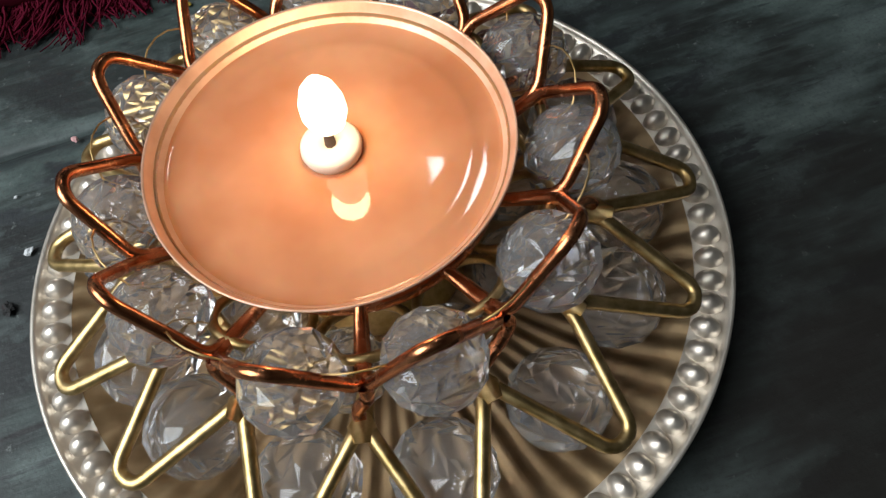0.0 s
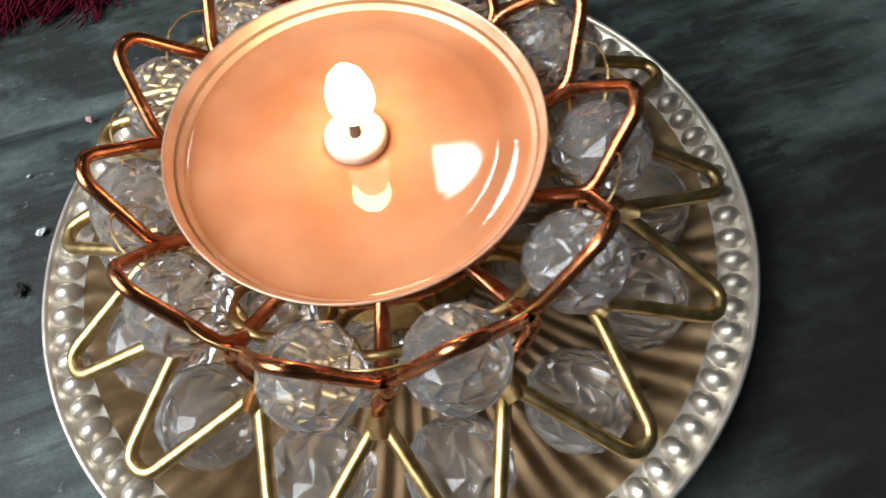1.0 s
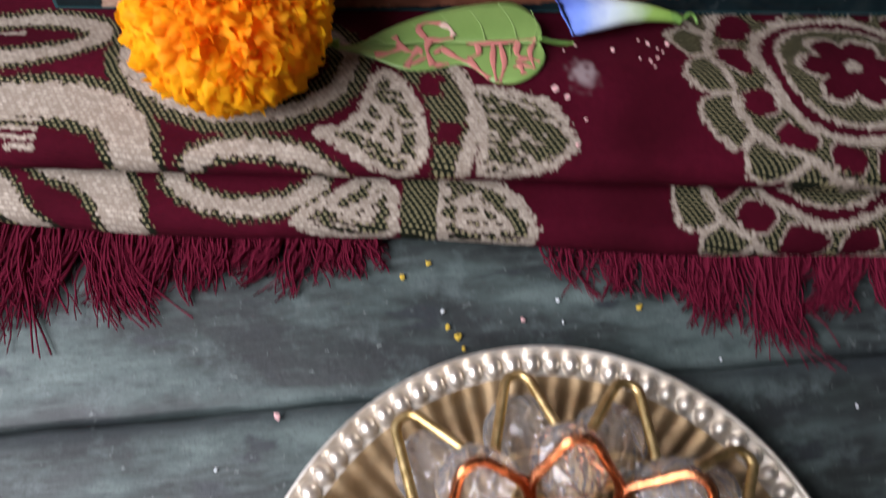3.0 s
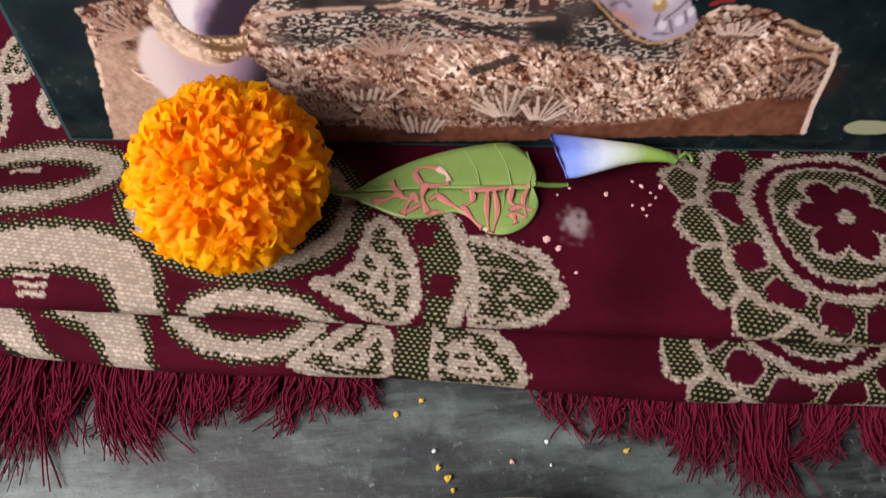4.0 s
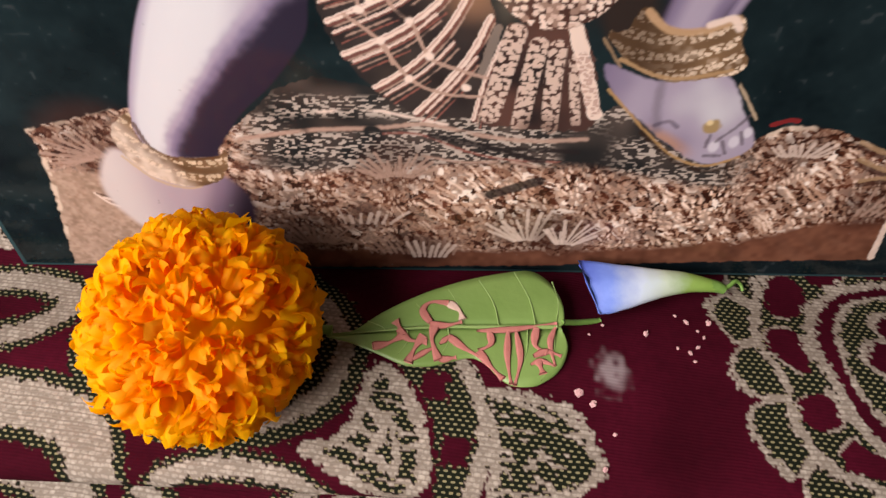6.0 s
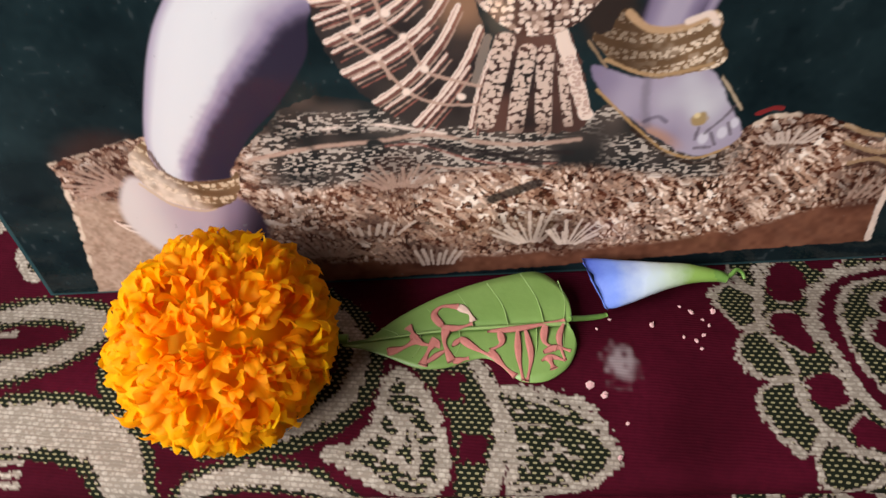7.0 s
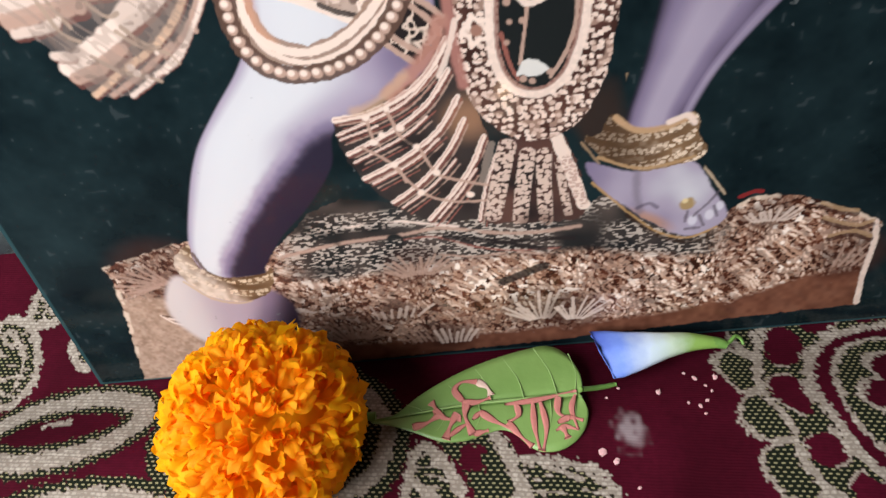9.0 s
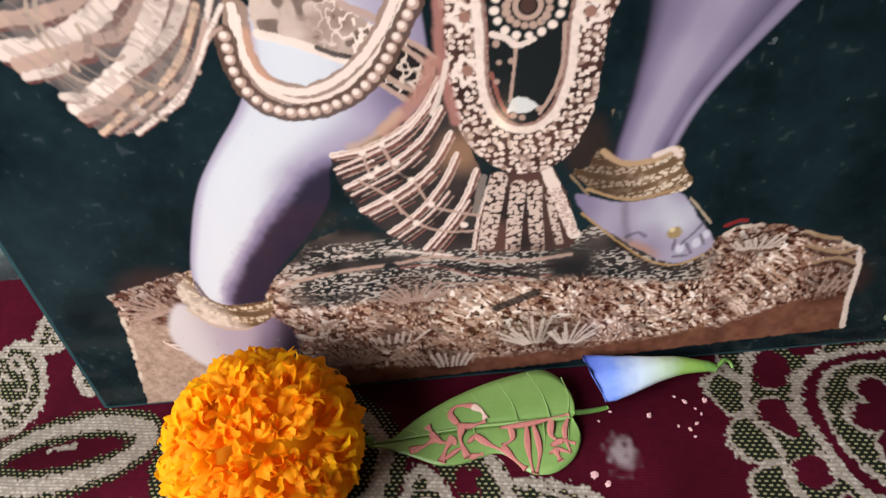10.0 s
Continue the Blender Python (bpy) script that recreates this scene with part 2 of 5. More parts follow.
CRUMB_YELLOW = varied("yellow_crumb", (0.50, 0.32, 0.02), (0.65, 0.45, 0.05), 0.85, 900)
CRUMB_DARK = varied("dark_crumb", (0.008, 0.008, 0.009), (0.02, 0.02, 0.02), 0.7, 900)
FLAME = material("flame")
bsdf(FLAME).inputs["Emission Color"].default_value = (1.0, 0.86, 0.62, 1)
bsdf(FLAME).inputs["Emission Strength"].default_value = 4.0
LAMP = material("lamp_diffuser", (0.8, 0.8, 0.8))
bsdf(LAMP).inputs["Emission Color"].default_value = (0.95, 0.98, 1.0, 1)
bsdf(LAMP).inputs["Emission Strength"].default_value = LAMP_POWER


# ---- mesh tools ----
def mesh_of(name, verts, faces, mat, smooth=True):
    me = bpy.data.meshes.new(name)
    me.from_pydata([tuple(v) for v in verts], [], faces)
    me.materials.append(mat)
    me.polygons.foreach_set("use_smooth", [smooth] * len(me.polygons))
    me.update()
    return me


def put(name, me, parent=None, label="", at=(0, 0, 0)):
    ob = new(name, me)
    ob.parent = parent
    ob.location = at
    if label:
        ob["label"] = label
    return ob


def root(name, at, label, category, group="", kind=""):
    return tagged(put(name, None, at=at), label, category, group, kind)


def sheet(name, grid, mat, attribute="", colors=None):
    """A surface from a grid of points, with a colour to each point."""
    n, k = grid.shape[:2]
    i = np.arange(n * k).reshape(n, k)
    quads = np.stack([i[:-1, :-1], i[:-1, 1:], i[1:, 1:], i[1:, :-1]], -1).reshape(-1, 4)
    me = bpy.data.meshes.new(name)
    me.vertices.add(n * k)
    me.vertices.foreach_set("co", grid.reshape(-1).astype(np.float32))
    me.loops.add(quads.size)
    me.loops.foreach_set("vertex_index", quads.reshape(-1).astype(np.int32))
    me.polygons.add(len(quads))
    me.polygons.foreach_set("loop_start", np.arange(0, quads.size, 4, dtype=np.int32))
    me.polygons.foreach_set("use_smooth", np.ones(len(quads), dtype=bool))
    me.update(calc_edges=True)
    me.materials.append(mat)
    if attribute:
        layer = me.color_attributes.new(attribute, "FLOAT_COLOR", "POINT")
        rgba = np.ones((n * k, 4), np.float32)
        rgba[:, :3] = colors.reshape(-1, 3)
        layer.data.foreach_set("color", rgba.reshape(-1))
    return me


def tube(points, radius, closed=False, sides=8, taper=None):
    """Vertices and faces of a round wire along points."""
    p = [Vector(q) for q in points]
    n = len(p)
    verts, faces = [], []
    up = Vector((0.13, 0.21, 0.97)).normalized()
    for i, q in enumerate(p):
        a = p[i - 1] if i or closed else q
        b = p[(i + 1) % n] if i < n - 1 or closed else q
        d = (b - a).normalized()
        s = d.cross(up).normalized()
        w = s.cross(d)
        r = radius * (taper(i / max(1, n - 1)) if taper else 1)
        for k in range(sides):
            t = 2 * math.pi * k / sides
            verts.append(q + r * (math.cos(t) * s + math.sin(t) * w))
    for i in range(n if closed else n - 1):
        j = (i + 1) % n
        for k in range(sides):
            m = (k + 1) % sides
            faces.append((i * sides + k, i * sides + m, j * sides + m, j * sides + k))
    if not closed:
        faces += [tuple(range(sides)), tuple(range((n - 1) * sides, n * sides))[::-1]]
    return verts, faces


def joined(pieces):
    verts, faces = [], []
    for v, f in pieces:
        o = len(verts)
        verts += list(v)
        faces += [tuple(o + i for i in q) for q in f]
    return verts, faces


def lathe(profile, segments=96):
    verts, faces, n = [], [], len(profile)
    for s in range(segments):
        a = 2 * math.pi * s / segments
        verts += [(r * math.cos(a), r * math.sin(a), z) for r, z in profile]
    for s in range(segments):
        t = (s + 1) % segments
        for i in range(n - 1):
            faces.append((s * n + i, t * n + i, t * n + i + 1, s * n + i + 1))
    return verts, faces


def spline(points, closed=True, steps=8):
    """A smooth line through a few points."""
    p = [np.array(q, float) for q in points]
    n, out = len(p), []
    for i in range(n if closed else n - 1):
        a, b, c, d = (p[(i + k) % n] if closed else p[min(max(i + k, 0), n - 1)] for k in (-1, 0, 1, 2))
        for s in range(steps):
            t = s / steps
            out.append(0.5 * (2 * b + (c - a) * t + (2 * a - 5 * b + 4 * c - d) * t * t + (3 * b - a - 3 * c + d) * t ** 3))
    if not closed:
        out.append(p[-1])
    return np.array(out)


def box(name, lo, hi, mat, parent=None, bevel=0.0):
    bm = bmesh.new()
    bmesh.ops.create_cube(bm, size=1)
    lo, hi = Vector(lo), Vector(hi)
    for v in bm.verts:
        v.co = Vector([lo[i] + (v.co[i] + 0.5) * (hi[i] - lo[i]) for i in range(3)])
    if bevel:
        bmesh.ops.bevel(bm, geom=bm.edges[:], offset=bevel, segments=2, profile=0.5, affect="EDGES")
    me = bpy.data.meshes.new(name)
    bm.to_mesh(me)
    bm.free()
    me.materials.append(mat)
    return put(name, me, parent)


# ---- pattern tools: fields over a grid of points in millimetres ----
def field(x, y, pitch, seed):
    """Smooth random field between 0 and 1."""
    r = np.random.RandomState(seed).rand(256, 256)
    u, v = x / pitch + 1000.37, y / pitch + 1000.71
    i, j = np.floor(u).astype(int), np.floor(v).astype(int)
    f, g = u - i, v - j
    f, g = f * f * (3 - 2 * f), g * g * (3 - 2 * g)
    at = lambda a, b: r[a % 256, b % 256]
    return (at(i, j) * (1 - f) + at(i + 1, j) * f) * (1 - g) + (at(i, j + 1) * (1 - f) + at(i + 1, j + 1) * f) * g


def pebbles(x, y, pitch, seed, stretch=1.0):
    """Distance to the nearest of scattered centres, in units of the pitch, and a random value for that centre."""
    rs = np.random.RandomState(seed)
    jx, jy, val = rs.rand(256, 256), rs.rand(256, 256), rs.rand(256, 256)
    u, v = x / pitch + 1000, y / (pitch * stretch) + 1000
    i, j = np.floor(u).astype(int), np.floor(v).astype(int)
    best, value = np.full(x.shape, 9.0), np.zeros(x.shape)
    for a in (-1, 0, 1):
        for b in (-1, 0, 1):
            p, q = (i + a) % 256, (j + b) % 256
            d = np.hypot(i + a + 0.15 + 0.7 * jx[p, q] - u, j + b + 0.15 + 0.7 * jy[p, q] - v)
            near = d < best
            best, value = np.where(near, d, best), np.where(near, val[p, q], value)
    return best, value


def ridge(x, y, pitch, seed):
    """Winding bright lines, 0 to 1."""
    return 1 - np.abs(2 * (0.65 * field(x, y, pitch, seed) + 0.35 * field(x, y, pitch * 0.45, seed + 1)) - 1)


def inside(x, y, outline):
    """Signed distance to a closed outline, positive inside."""
    p = np.array(outline, float)
    q = np.roll(p, -1, 0)
    lo, hi = p.min(0) - 8, p.max(0) + 8
    out = np.full(x.shape, -8.0)
    box_ = (x > lo[0]) & (x < hi[0]) & (y > lo[1]) & (y < hi[1])
    X, Y = x[box_], y[box_]
    best, odd = np.full(X.shape, 1e9), np.zeros(X.shape, bool)
    for (ax, ay), (bx, by) in zip(p, q):
        dx, dy = bx - ax, by - ay
        t = np.clip(((X - ax) * dx + (Y - ay) * dy) / (dx * dx + dy * dy + 1e-12), 0, 1)
        best = np.minimum(best, (X - ax - t * dx) ** 2 + (Y - ay - t * dy) ** 2)
        if ay != by:
            odd ^= ((ay > Y) != (by > Y)) & (X < (bx - ax) * (Y - ay) / (by - ay) + ax)
    out[box_] = np.where(odd, 1, -1) * np.sqrt(best)
    return out


def away(x, y, line):
    """Distance to an open line."""
    p = np.array(line, float)
    lo, hi = p.min(0) - 8, p.max(0) + 8
    out = np.full(x.shape, 8.0)
    box_ = (x > lo[0]) & (x < hi[0]) & (y > lo[1]) & (y < hi[1])
    X, Y = x[box_], y[box_]
    best = np.full(X.shape, 1e9)
    for (ax, ay), (bx, by) in zip(p[:-1], p[1:]):
        dx, dy = bx - ax, by - ay
        t = np.clip(((X - ax) * dx + (Y - ay) * dy) / (dx * dx + dy * dy + 1e-12), 0, 1)
        best = np.minimum(best, (X - ax - t * dx) ** 2 + (Y - ay - t * dy) ** 2)
    out[box_] = np.sqrt(best)
    return out


def step(lo, hi, v):
    t = np.clip((v - lo) / (hi - lo), 0, 1)
    return t * t * (3 - 2 * t)


def blend(a, b, f):
    return a + (np.asarray(b) - a) * f[..., None]


# ---- room ----
for name, lo, hi in (("wall_south", (-0.32, -1.7, -0.7), (1.4, -1.6, 2.0)), ("wall_east", (1.4, -1.7, -0.7), (1.5, 1.9, 2.0)), ("wall_north", (-0.60, 1.9, -0.7), (1.5, 2.0, 2.0))):
    tagged(box(name, lo, hi, PLASTER), "plain plastered wall that closes the room", "wall", kind="structure")
tagged(box("ceiling", (-0.60, -1.7, 2.0), (1.5, 2.0, 2.1), PLASTER), "plain plastered ceiling of the room", "ceiling", kind="structure")
# west wall with a window opening
west = root("wall_west", (0, 0, 0), "plain plastered wall with a window opening", "wall", kind="structure")
for lo, hi in (((-0.42, -1.7, -0.7), (-0.32, 1.9, 0.16)), ((-0.42, -1.7, 0.16), (-0.32, -0.42, 0.66)), ((-0.42, 0.10, 0.16), (-0.32, 1.9, 0.66)), ((-0.42, -1.7, 0.66), (-0.32, 1.9, 2.0))):
    box("wall_piece", lo, hi, PLASTER, west)
panel = root("back_panel", (-0.0812, 0.181, 0.0), "plain dark panel behind the picture", "panel", kind="structure")
panel.rotation_euler = (0, 0, radians(6.39))
box("panel_board", (-0.16, 0.0, -0.0005), (0.42, 0.012, 0.31), BOARD, panel, 0.001)


# ---- wooden boards ----
def boards():
    floor = root("floor", (0, 0, 0), "worn wooden boards painted dark blue-grey", "floor", kind="structure")
    wide, gap = 0.13, 0.0007
    c, s = math.cos(GRAIN), math.sin(GRAIN)
    for k in range(-16, 16):
        rng = random.Random(k)
        near = -2 <= k <= 2
        lo, hi = k * wide + gap / 2, (k + 1) * wide - gap / 2
        ys = [lo, lo + 0.0012, lo + 0.004] + [lo + (hi - lo) * t / 12 for t in range(1, 12)] + [hi - 0.004, hi - 0.0012, hi]
        xs = np.linspace(-2.6, 2.6, 40) if not near else np.concatenate([np.linspace(-2.6, -0.4, 10), np.linspace(-0.36, 0.36, 150), np.linspace(0.4, 2.6, 10)])
        verts, faces = [], []
        n = len(ys) + 2
        for x in xs:
            prof = [(lo, -0.02)] + [(y, -0.0012 if y in (lo, hi) else (-0.0006 if j in (1, len(ys) - 2) else 0.0)) for j, y in enumerate(ys)] + [(hi, -0.02)]
            for y, z in prof:
                w = 0.0006 * (noise.noise((x * 30, y * 60, k)) if near else 0)
                edge = 0.0005 * noise.noise((x * 70, k * 3.1, 0)) if z < -0.0001 else 0
                X, Y = x, y + edge - 0.0035
                verts.append((X * c - Y * s, X * s + Y * c, z + (w if z == 0 else 0) - 0.0004))
        for i in range(len(xs) - 1):
            for j in range(n - 1):
                faces.append((i * n + j, (i + 1) * n + j, (i + 1) * n + j + 1, i * n + j + 1))
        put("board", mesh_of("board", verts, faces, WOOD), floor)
    tagged(box("under_floor", (-0.80, -1.7, -0.1), (1.5, 2.0, -0.021), BOARD), "dark underside below the wooden boards", "floor", kind="structure")


boards()


# ---- patterned cloth ----
def cloth_top(x, y):
    """Height of the cloth, which sinks towards the foot of the picture."""
    return 0.0212 - 0.0097 * step(-0.026, 0.002, y - 0.0909 - 0.112 * x)


def crease_y(x):
    return 0.0435 + 0.088 * x


def fold_y(x):
    return 0.0330 + 0.076 * x + 0.0008 * np.sin(x * 60)


def band(x, y, yarn, line, half, green=0.0, jag=None):
    """A cream band along a line, with a dotted green margin."""
    d = away(x, y, line) + (jag if jag is not None else 0)
    yarn[..., 1] = np.where((d < half + green) & (d >= half), 1, yarn[..., 1])
    yarn[..., 0] = np.where(d < half, 1, yarn[..., 0])
    yarn[..., 1] = np.where(d < half, 0, yarn[..., 1])


def leafy(x, y, yarn, outline, jag, rims=(2.6, 5.6, 7.6)):
    """A petal: cream rim, dotted green, cream heart."""
    d = inside(x, y, spline(outline)) + jag
    a, b, c = rims
    yarn[..., 0] = np.where((d > 0) & (d < a) | (d > b) & (d < c), 1, np.where(d > 0, 0, yarn[..., 0]))
    yarn[..., 1] = np.where((d >= a) & (d <= b) | (d >= c), 1, np.where(d > 0, 0, yarn[..., 1]))
    # stray cream floats over the dotted parts
    stray = (d > a) & (field(x * 0.55 + 0.3 * y, y * 1.25, 1.0, 37) > 0.66)
    yarn[..., 0] = np.where(stray, 1, yarn[..., 0])
    yarn[..., 1] = np.where(stray, 0, yarn[..., 1])


def rosette(x, y, yarn, cx, cy, jag, size=1.0, turn=0.0):
    """A round flower in a ring of dotted cells."""
    calm = 0.8 + 4.2 * step(14, 28, np.hypot(x - cx, y - cy))
    wx = x + calm * (field(x, y, 9.0, 31) - 0.5)
    wy = y + calm * (field(x, y, 9.0, 32) - 0.5)
    r = np.hypot(wx - cx, wy - cy) / size + jag
    a = np.arctan2(wy - cy, wx - cx) + turn
    cream, green = np.zeros(x.shape, bool), np.zeros(x.shape, bool)
    petal = 7.4 + 4.6 * np.abs(np.cos(3 * a)) ** 0.7
    cream |= (r < 2.0) | (np.abs(r - petal - 0.6) < 0.9)
    green |= (r > petal + 1.4) & (r < 16.5)
    cream |= (np.abs(r - 16.6) < 0.7)
    cream |= (r > 19.6) & (r < 21.8)
    # maroon windows with round corners between dotted bars
    arc = 2 * math.pi / 13
    u = (np.mod(a / arc, 1) - 0.5) * arc * r / 4.5
    w = (r - 26.4) / 3.9
    window = (np.abs(u) ** 3 + np.abs(w) ** 3) ** (1 / 3)
    ring = (r >= 21.8) & (r < 31.2)
    green |= ring & (window > 1.0)
    cream |= ring & (window > 1.0) & (window < 1.16) & (field(x, y, 3.0, 33) > 0.42)
    cream |= (r >= 31.0) & (r < 33.2)
    lobe = np.abs(np.cos(8.5 * a))
    scallop = 35.6 + 4.4 * lobe ** 0.7
    cell = (r >= 33.2) & (r < scallop)
    green |= cell & (lobe > 0.30)
    cream |= cell & (lobe <= 0.30) | (r >= scallop) & (r < scallop + 1.5)
    hit = r < scallop + 2.0
    yarn[..., 0] = np.where(hit, cream, yarn[..., 0])
    yarn[..., 1] = np.where(hit, green & ~cream, yarn[..., 1])


def ellipse(cx, cy, rx, ry, turn=0.0, a0=0.0, a1=360.0, n=48):
    t = np.radians(np.linspace(a0, a1, n))
    c, s = math.cos(radians(turn)), math.sin(radians(turn))
    u, v = rx * np.cos(t), ry * np.sin(t)
    return np.stack([cx + u * c - v * s, cy + u * s + v * c], 1)


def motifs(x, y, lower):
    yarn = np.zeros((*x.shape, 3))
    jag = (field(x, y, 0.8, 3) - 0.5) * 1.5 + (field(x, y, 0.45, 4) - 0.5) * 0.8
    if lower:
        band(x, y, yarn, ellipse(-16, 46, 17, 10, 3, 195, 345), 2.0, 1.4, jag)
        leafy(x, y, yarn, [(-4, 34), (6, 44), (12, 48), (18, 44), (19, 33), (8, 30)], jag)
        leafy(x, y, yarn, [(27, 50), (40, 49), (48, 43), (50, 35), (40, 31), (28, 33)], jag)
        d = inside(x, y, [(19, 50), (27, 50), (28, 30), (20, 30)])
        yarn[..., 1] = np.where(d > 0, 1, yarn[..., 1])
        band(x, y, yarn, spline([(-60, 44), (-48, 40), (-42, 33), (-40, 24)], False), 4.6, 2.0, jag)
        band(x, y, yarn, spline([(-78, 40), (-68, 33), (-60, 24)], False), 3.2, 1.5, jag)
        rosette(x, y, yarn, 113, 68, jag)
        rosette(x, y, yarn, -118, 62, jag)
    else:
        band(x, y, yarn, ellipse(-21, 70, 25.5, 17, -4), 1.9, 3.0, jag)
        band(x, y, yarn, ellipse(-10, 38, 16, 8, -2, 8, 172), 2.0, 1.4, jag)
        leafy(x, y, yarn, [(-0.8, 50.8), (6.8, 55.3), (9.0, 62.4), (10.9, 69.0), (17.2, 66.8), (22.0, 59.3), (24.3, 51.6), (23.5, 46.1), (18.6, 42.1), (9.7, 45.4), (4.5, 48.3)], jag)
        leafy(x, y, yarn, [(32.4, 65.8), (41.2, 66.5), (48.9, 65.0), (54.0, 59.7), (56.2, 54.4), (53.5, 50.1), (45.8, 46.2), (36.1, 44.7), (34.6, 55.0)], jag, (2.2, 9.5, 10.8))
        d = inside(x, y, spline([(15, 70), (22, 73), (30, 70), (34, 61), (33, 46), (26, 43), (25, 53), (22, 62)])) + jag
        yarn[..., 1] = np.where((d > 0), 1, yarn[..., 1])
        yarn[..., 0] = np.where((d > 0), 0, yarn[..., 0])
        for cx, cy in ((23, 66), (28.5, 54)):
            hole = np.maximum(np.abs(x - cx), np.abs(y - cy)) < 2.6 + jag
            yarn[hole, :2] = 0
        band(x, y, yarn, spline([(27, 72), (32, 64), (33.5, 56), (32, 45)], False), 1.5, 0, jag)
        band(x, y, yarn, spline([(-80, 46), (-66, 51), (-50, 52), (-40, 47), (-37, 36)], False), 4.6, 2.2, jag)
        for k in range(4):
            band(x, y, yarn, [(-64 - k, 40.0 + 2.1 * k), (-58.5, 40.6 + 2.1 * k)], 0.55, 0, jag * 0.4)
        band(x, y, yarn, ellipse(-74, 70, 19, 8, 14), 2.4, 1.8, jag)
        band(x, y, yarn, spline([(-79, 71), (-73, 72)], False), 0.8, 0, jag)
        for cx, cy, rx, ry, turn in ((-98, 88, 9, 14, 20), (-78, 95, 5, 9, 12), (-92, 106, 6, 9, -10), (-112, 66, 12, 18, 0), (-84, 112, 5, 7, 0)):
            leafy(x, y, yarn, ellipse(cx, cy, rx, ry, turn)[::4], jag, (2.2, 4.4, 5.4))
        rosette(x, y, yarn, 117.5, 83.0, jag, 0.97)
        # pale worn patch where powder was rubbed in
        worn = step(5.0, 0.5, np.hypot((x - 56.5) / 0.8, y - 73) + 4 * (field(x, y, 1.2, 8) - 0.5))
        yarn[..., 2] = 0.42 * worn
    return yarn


def cloth():
    thing = root("patterned_cloth", (0, 0, 0), "folded maroon woven cloth with cream and green motifs", "cloth")
    xs = np.arange(-0.150, 0.1601, 0.00040)
    for lower in (False, True):
        if lower:
            flat = np.linspace(0.016, 0.0, 40)
            turn = np.linspace(0, math.pi * 0.9, 26)
            thick, lift, front = 0.0052, 0.0112, fold_y
        else:
            flat = np.linspace(0.082, 0.0, 205)
            turn = np.linspace(0, math.pi * 0.9, 26)
            thick, lift, front = 0.0048, None, crease_y
        rows_y, rows_z, rows_p = [], [], []
        for a in flat:
            y = front(xs) + thick + a
            z = cloth_top(xs, y) if lift is None else np.full(xs.shape, lift)
            rows_y.append(y), rows_z.append(z), rows_p.append(y)
        y0 = front(xs) + thick
        z0 = cloth_top(xs, y0) if lift is None else np.full(xs.shape, lift)
        for a in turn[1:]:
            rows_y.append(y0 - thick * np.sin(a)), rows_z.append(z0 - thick * (1 - np.cos(a))), rows_p.append(y0 - thick * a)
        Y, Z, Pm = np.array(rows_y), np.array(rows_z), np.array(rows_p)
        X = np.broadcast_to(xs, Y.shape)
        Z = Z + 0.0007 * (field(X * 1000, Y * 1000, 22, 11) - 0.5) + 0.0003 * (field(X * 1000, Y * 1000, 6, 12) - 0.5)
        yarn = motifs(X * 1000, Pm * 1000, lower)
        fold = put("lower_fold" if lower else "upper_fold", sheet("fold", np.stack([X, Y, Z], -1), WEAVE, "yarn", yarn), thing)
    # fringe: tassels of yarn out of the lower fold
    rng = random.Random(5)
    ends = [(-150, 2), (-80, -4), (-66, 2), (-47, 7), (-35, 9), (-26, 17), (-12, 24), (-3, 19), (4, 26), (13, 27), (14, 40), (40, 40), (42, 36), (48, 33), (58, 27), (66, 27), (74, 29), (80, 30), (84, 26), (91, 21), (96, 24), (107, 14), (112, 27), (126, 30), (160, 30)]
    ex, ey = [e[0] for e in ends], [e[1] for e in ends]
    x = -0.148
    while x < 0.158:
        width = rng.uniform(0.0035, 0.0085)
        pieces = []
        lean, knot = rng.gauss(0, 0.28), rng.uniform(0.25, 0.75)
        gather = x + width * rng.uniform(0.3, 0.7)
        reach = rng.uniform(0.80, 1.08)
        if not 0.0125 < x < 0.0450:
            for k in range(int(width * (3000 if 0.0450 <= x < 0.066 else 9500))):
                sx = x + rng.uniform(-0.001, width + 0.001)
                top = fold_y(sx) + 0.006
                tip = float(np.interp(sx * 1000, ex, ey)) / 1000
                long = (top - 0.004 - tip) * reach * rng.uniform(0.45, 1.05)
                bend, wig, ph = lean + rng.gauss(0, 0.20), rng.uniform(0.0005, 0.0024), rng.uniform(0, 6)
                base = rng.uniform(0.0016, 0.0046)
                pull = (gather - sx) * rng.uniform(0.35, 0.95)
                pts = []
                for s in range(9):
                    t = s / 8
                    pts.append((sx + pull * math.sin(min(1.0, t / knot) * math.pi / 2) + bend * long * t * t + wig * math.sin(ph + 5 * t), top - 0.004 * min(1, t * 4) - long * t, max(0.0006, base * (1 - t) + 0.0008 + 0.0006 * math.sin(ph * 2 + 6 * t))))
                pieces.append(tube(pts, rng.uniform(0.00020, 0.00040), sides=4, taper=lambda t: 1 - 0.5 * t))
            v, f = joined(pieces)
            put("tassel", mesh_of("tassel", v, f, YARN), fold)
        x += width


cloth()


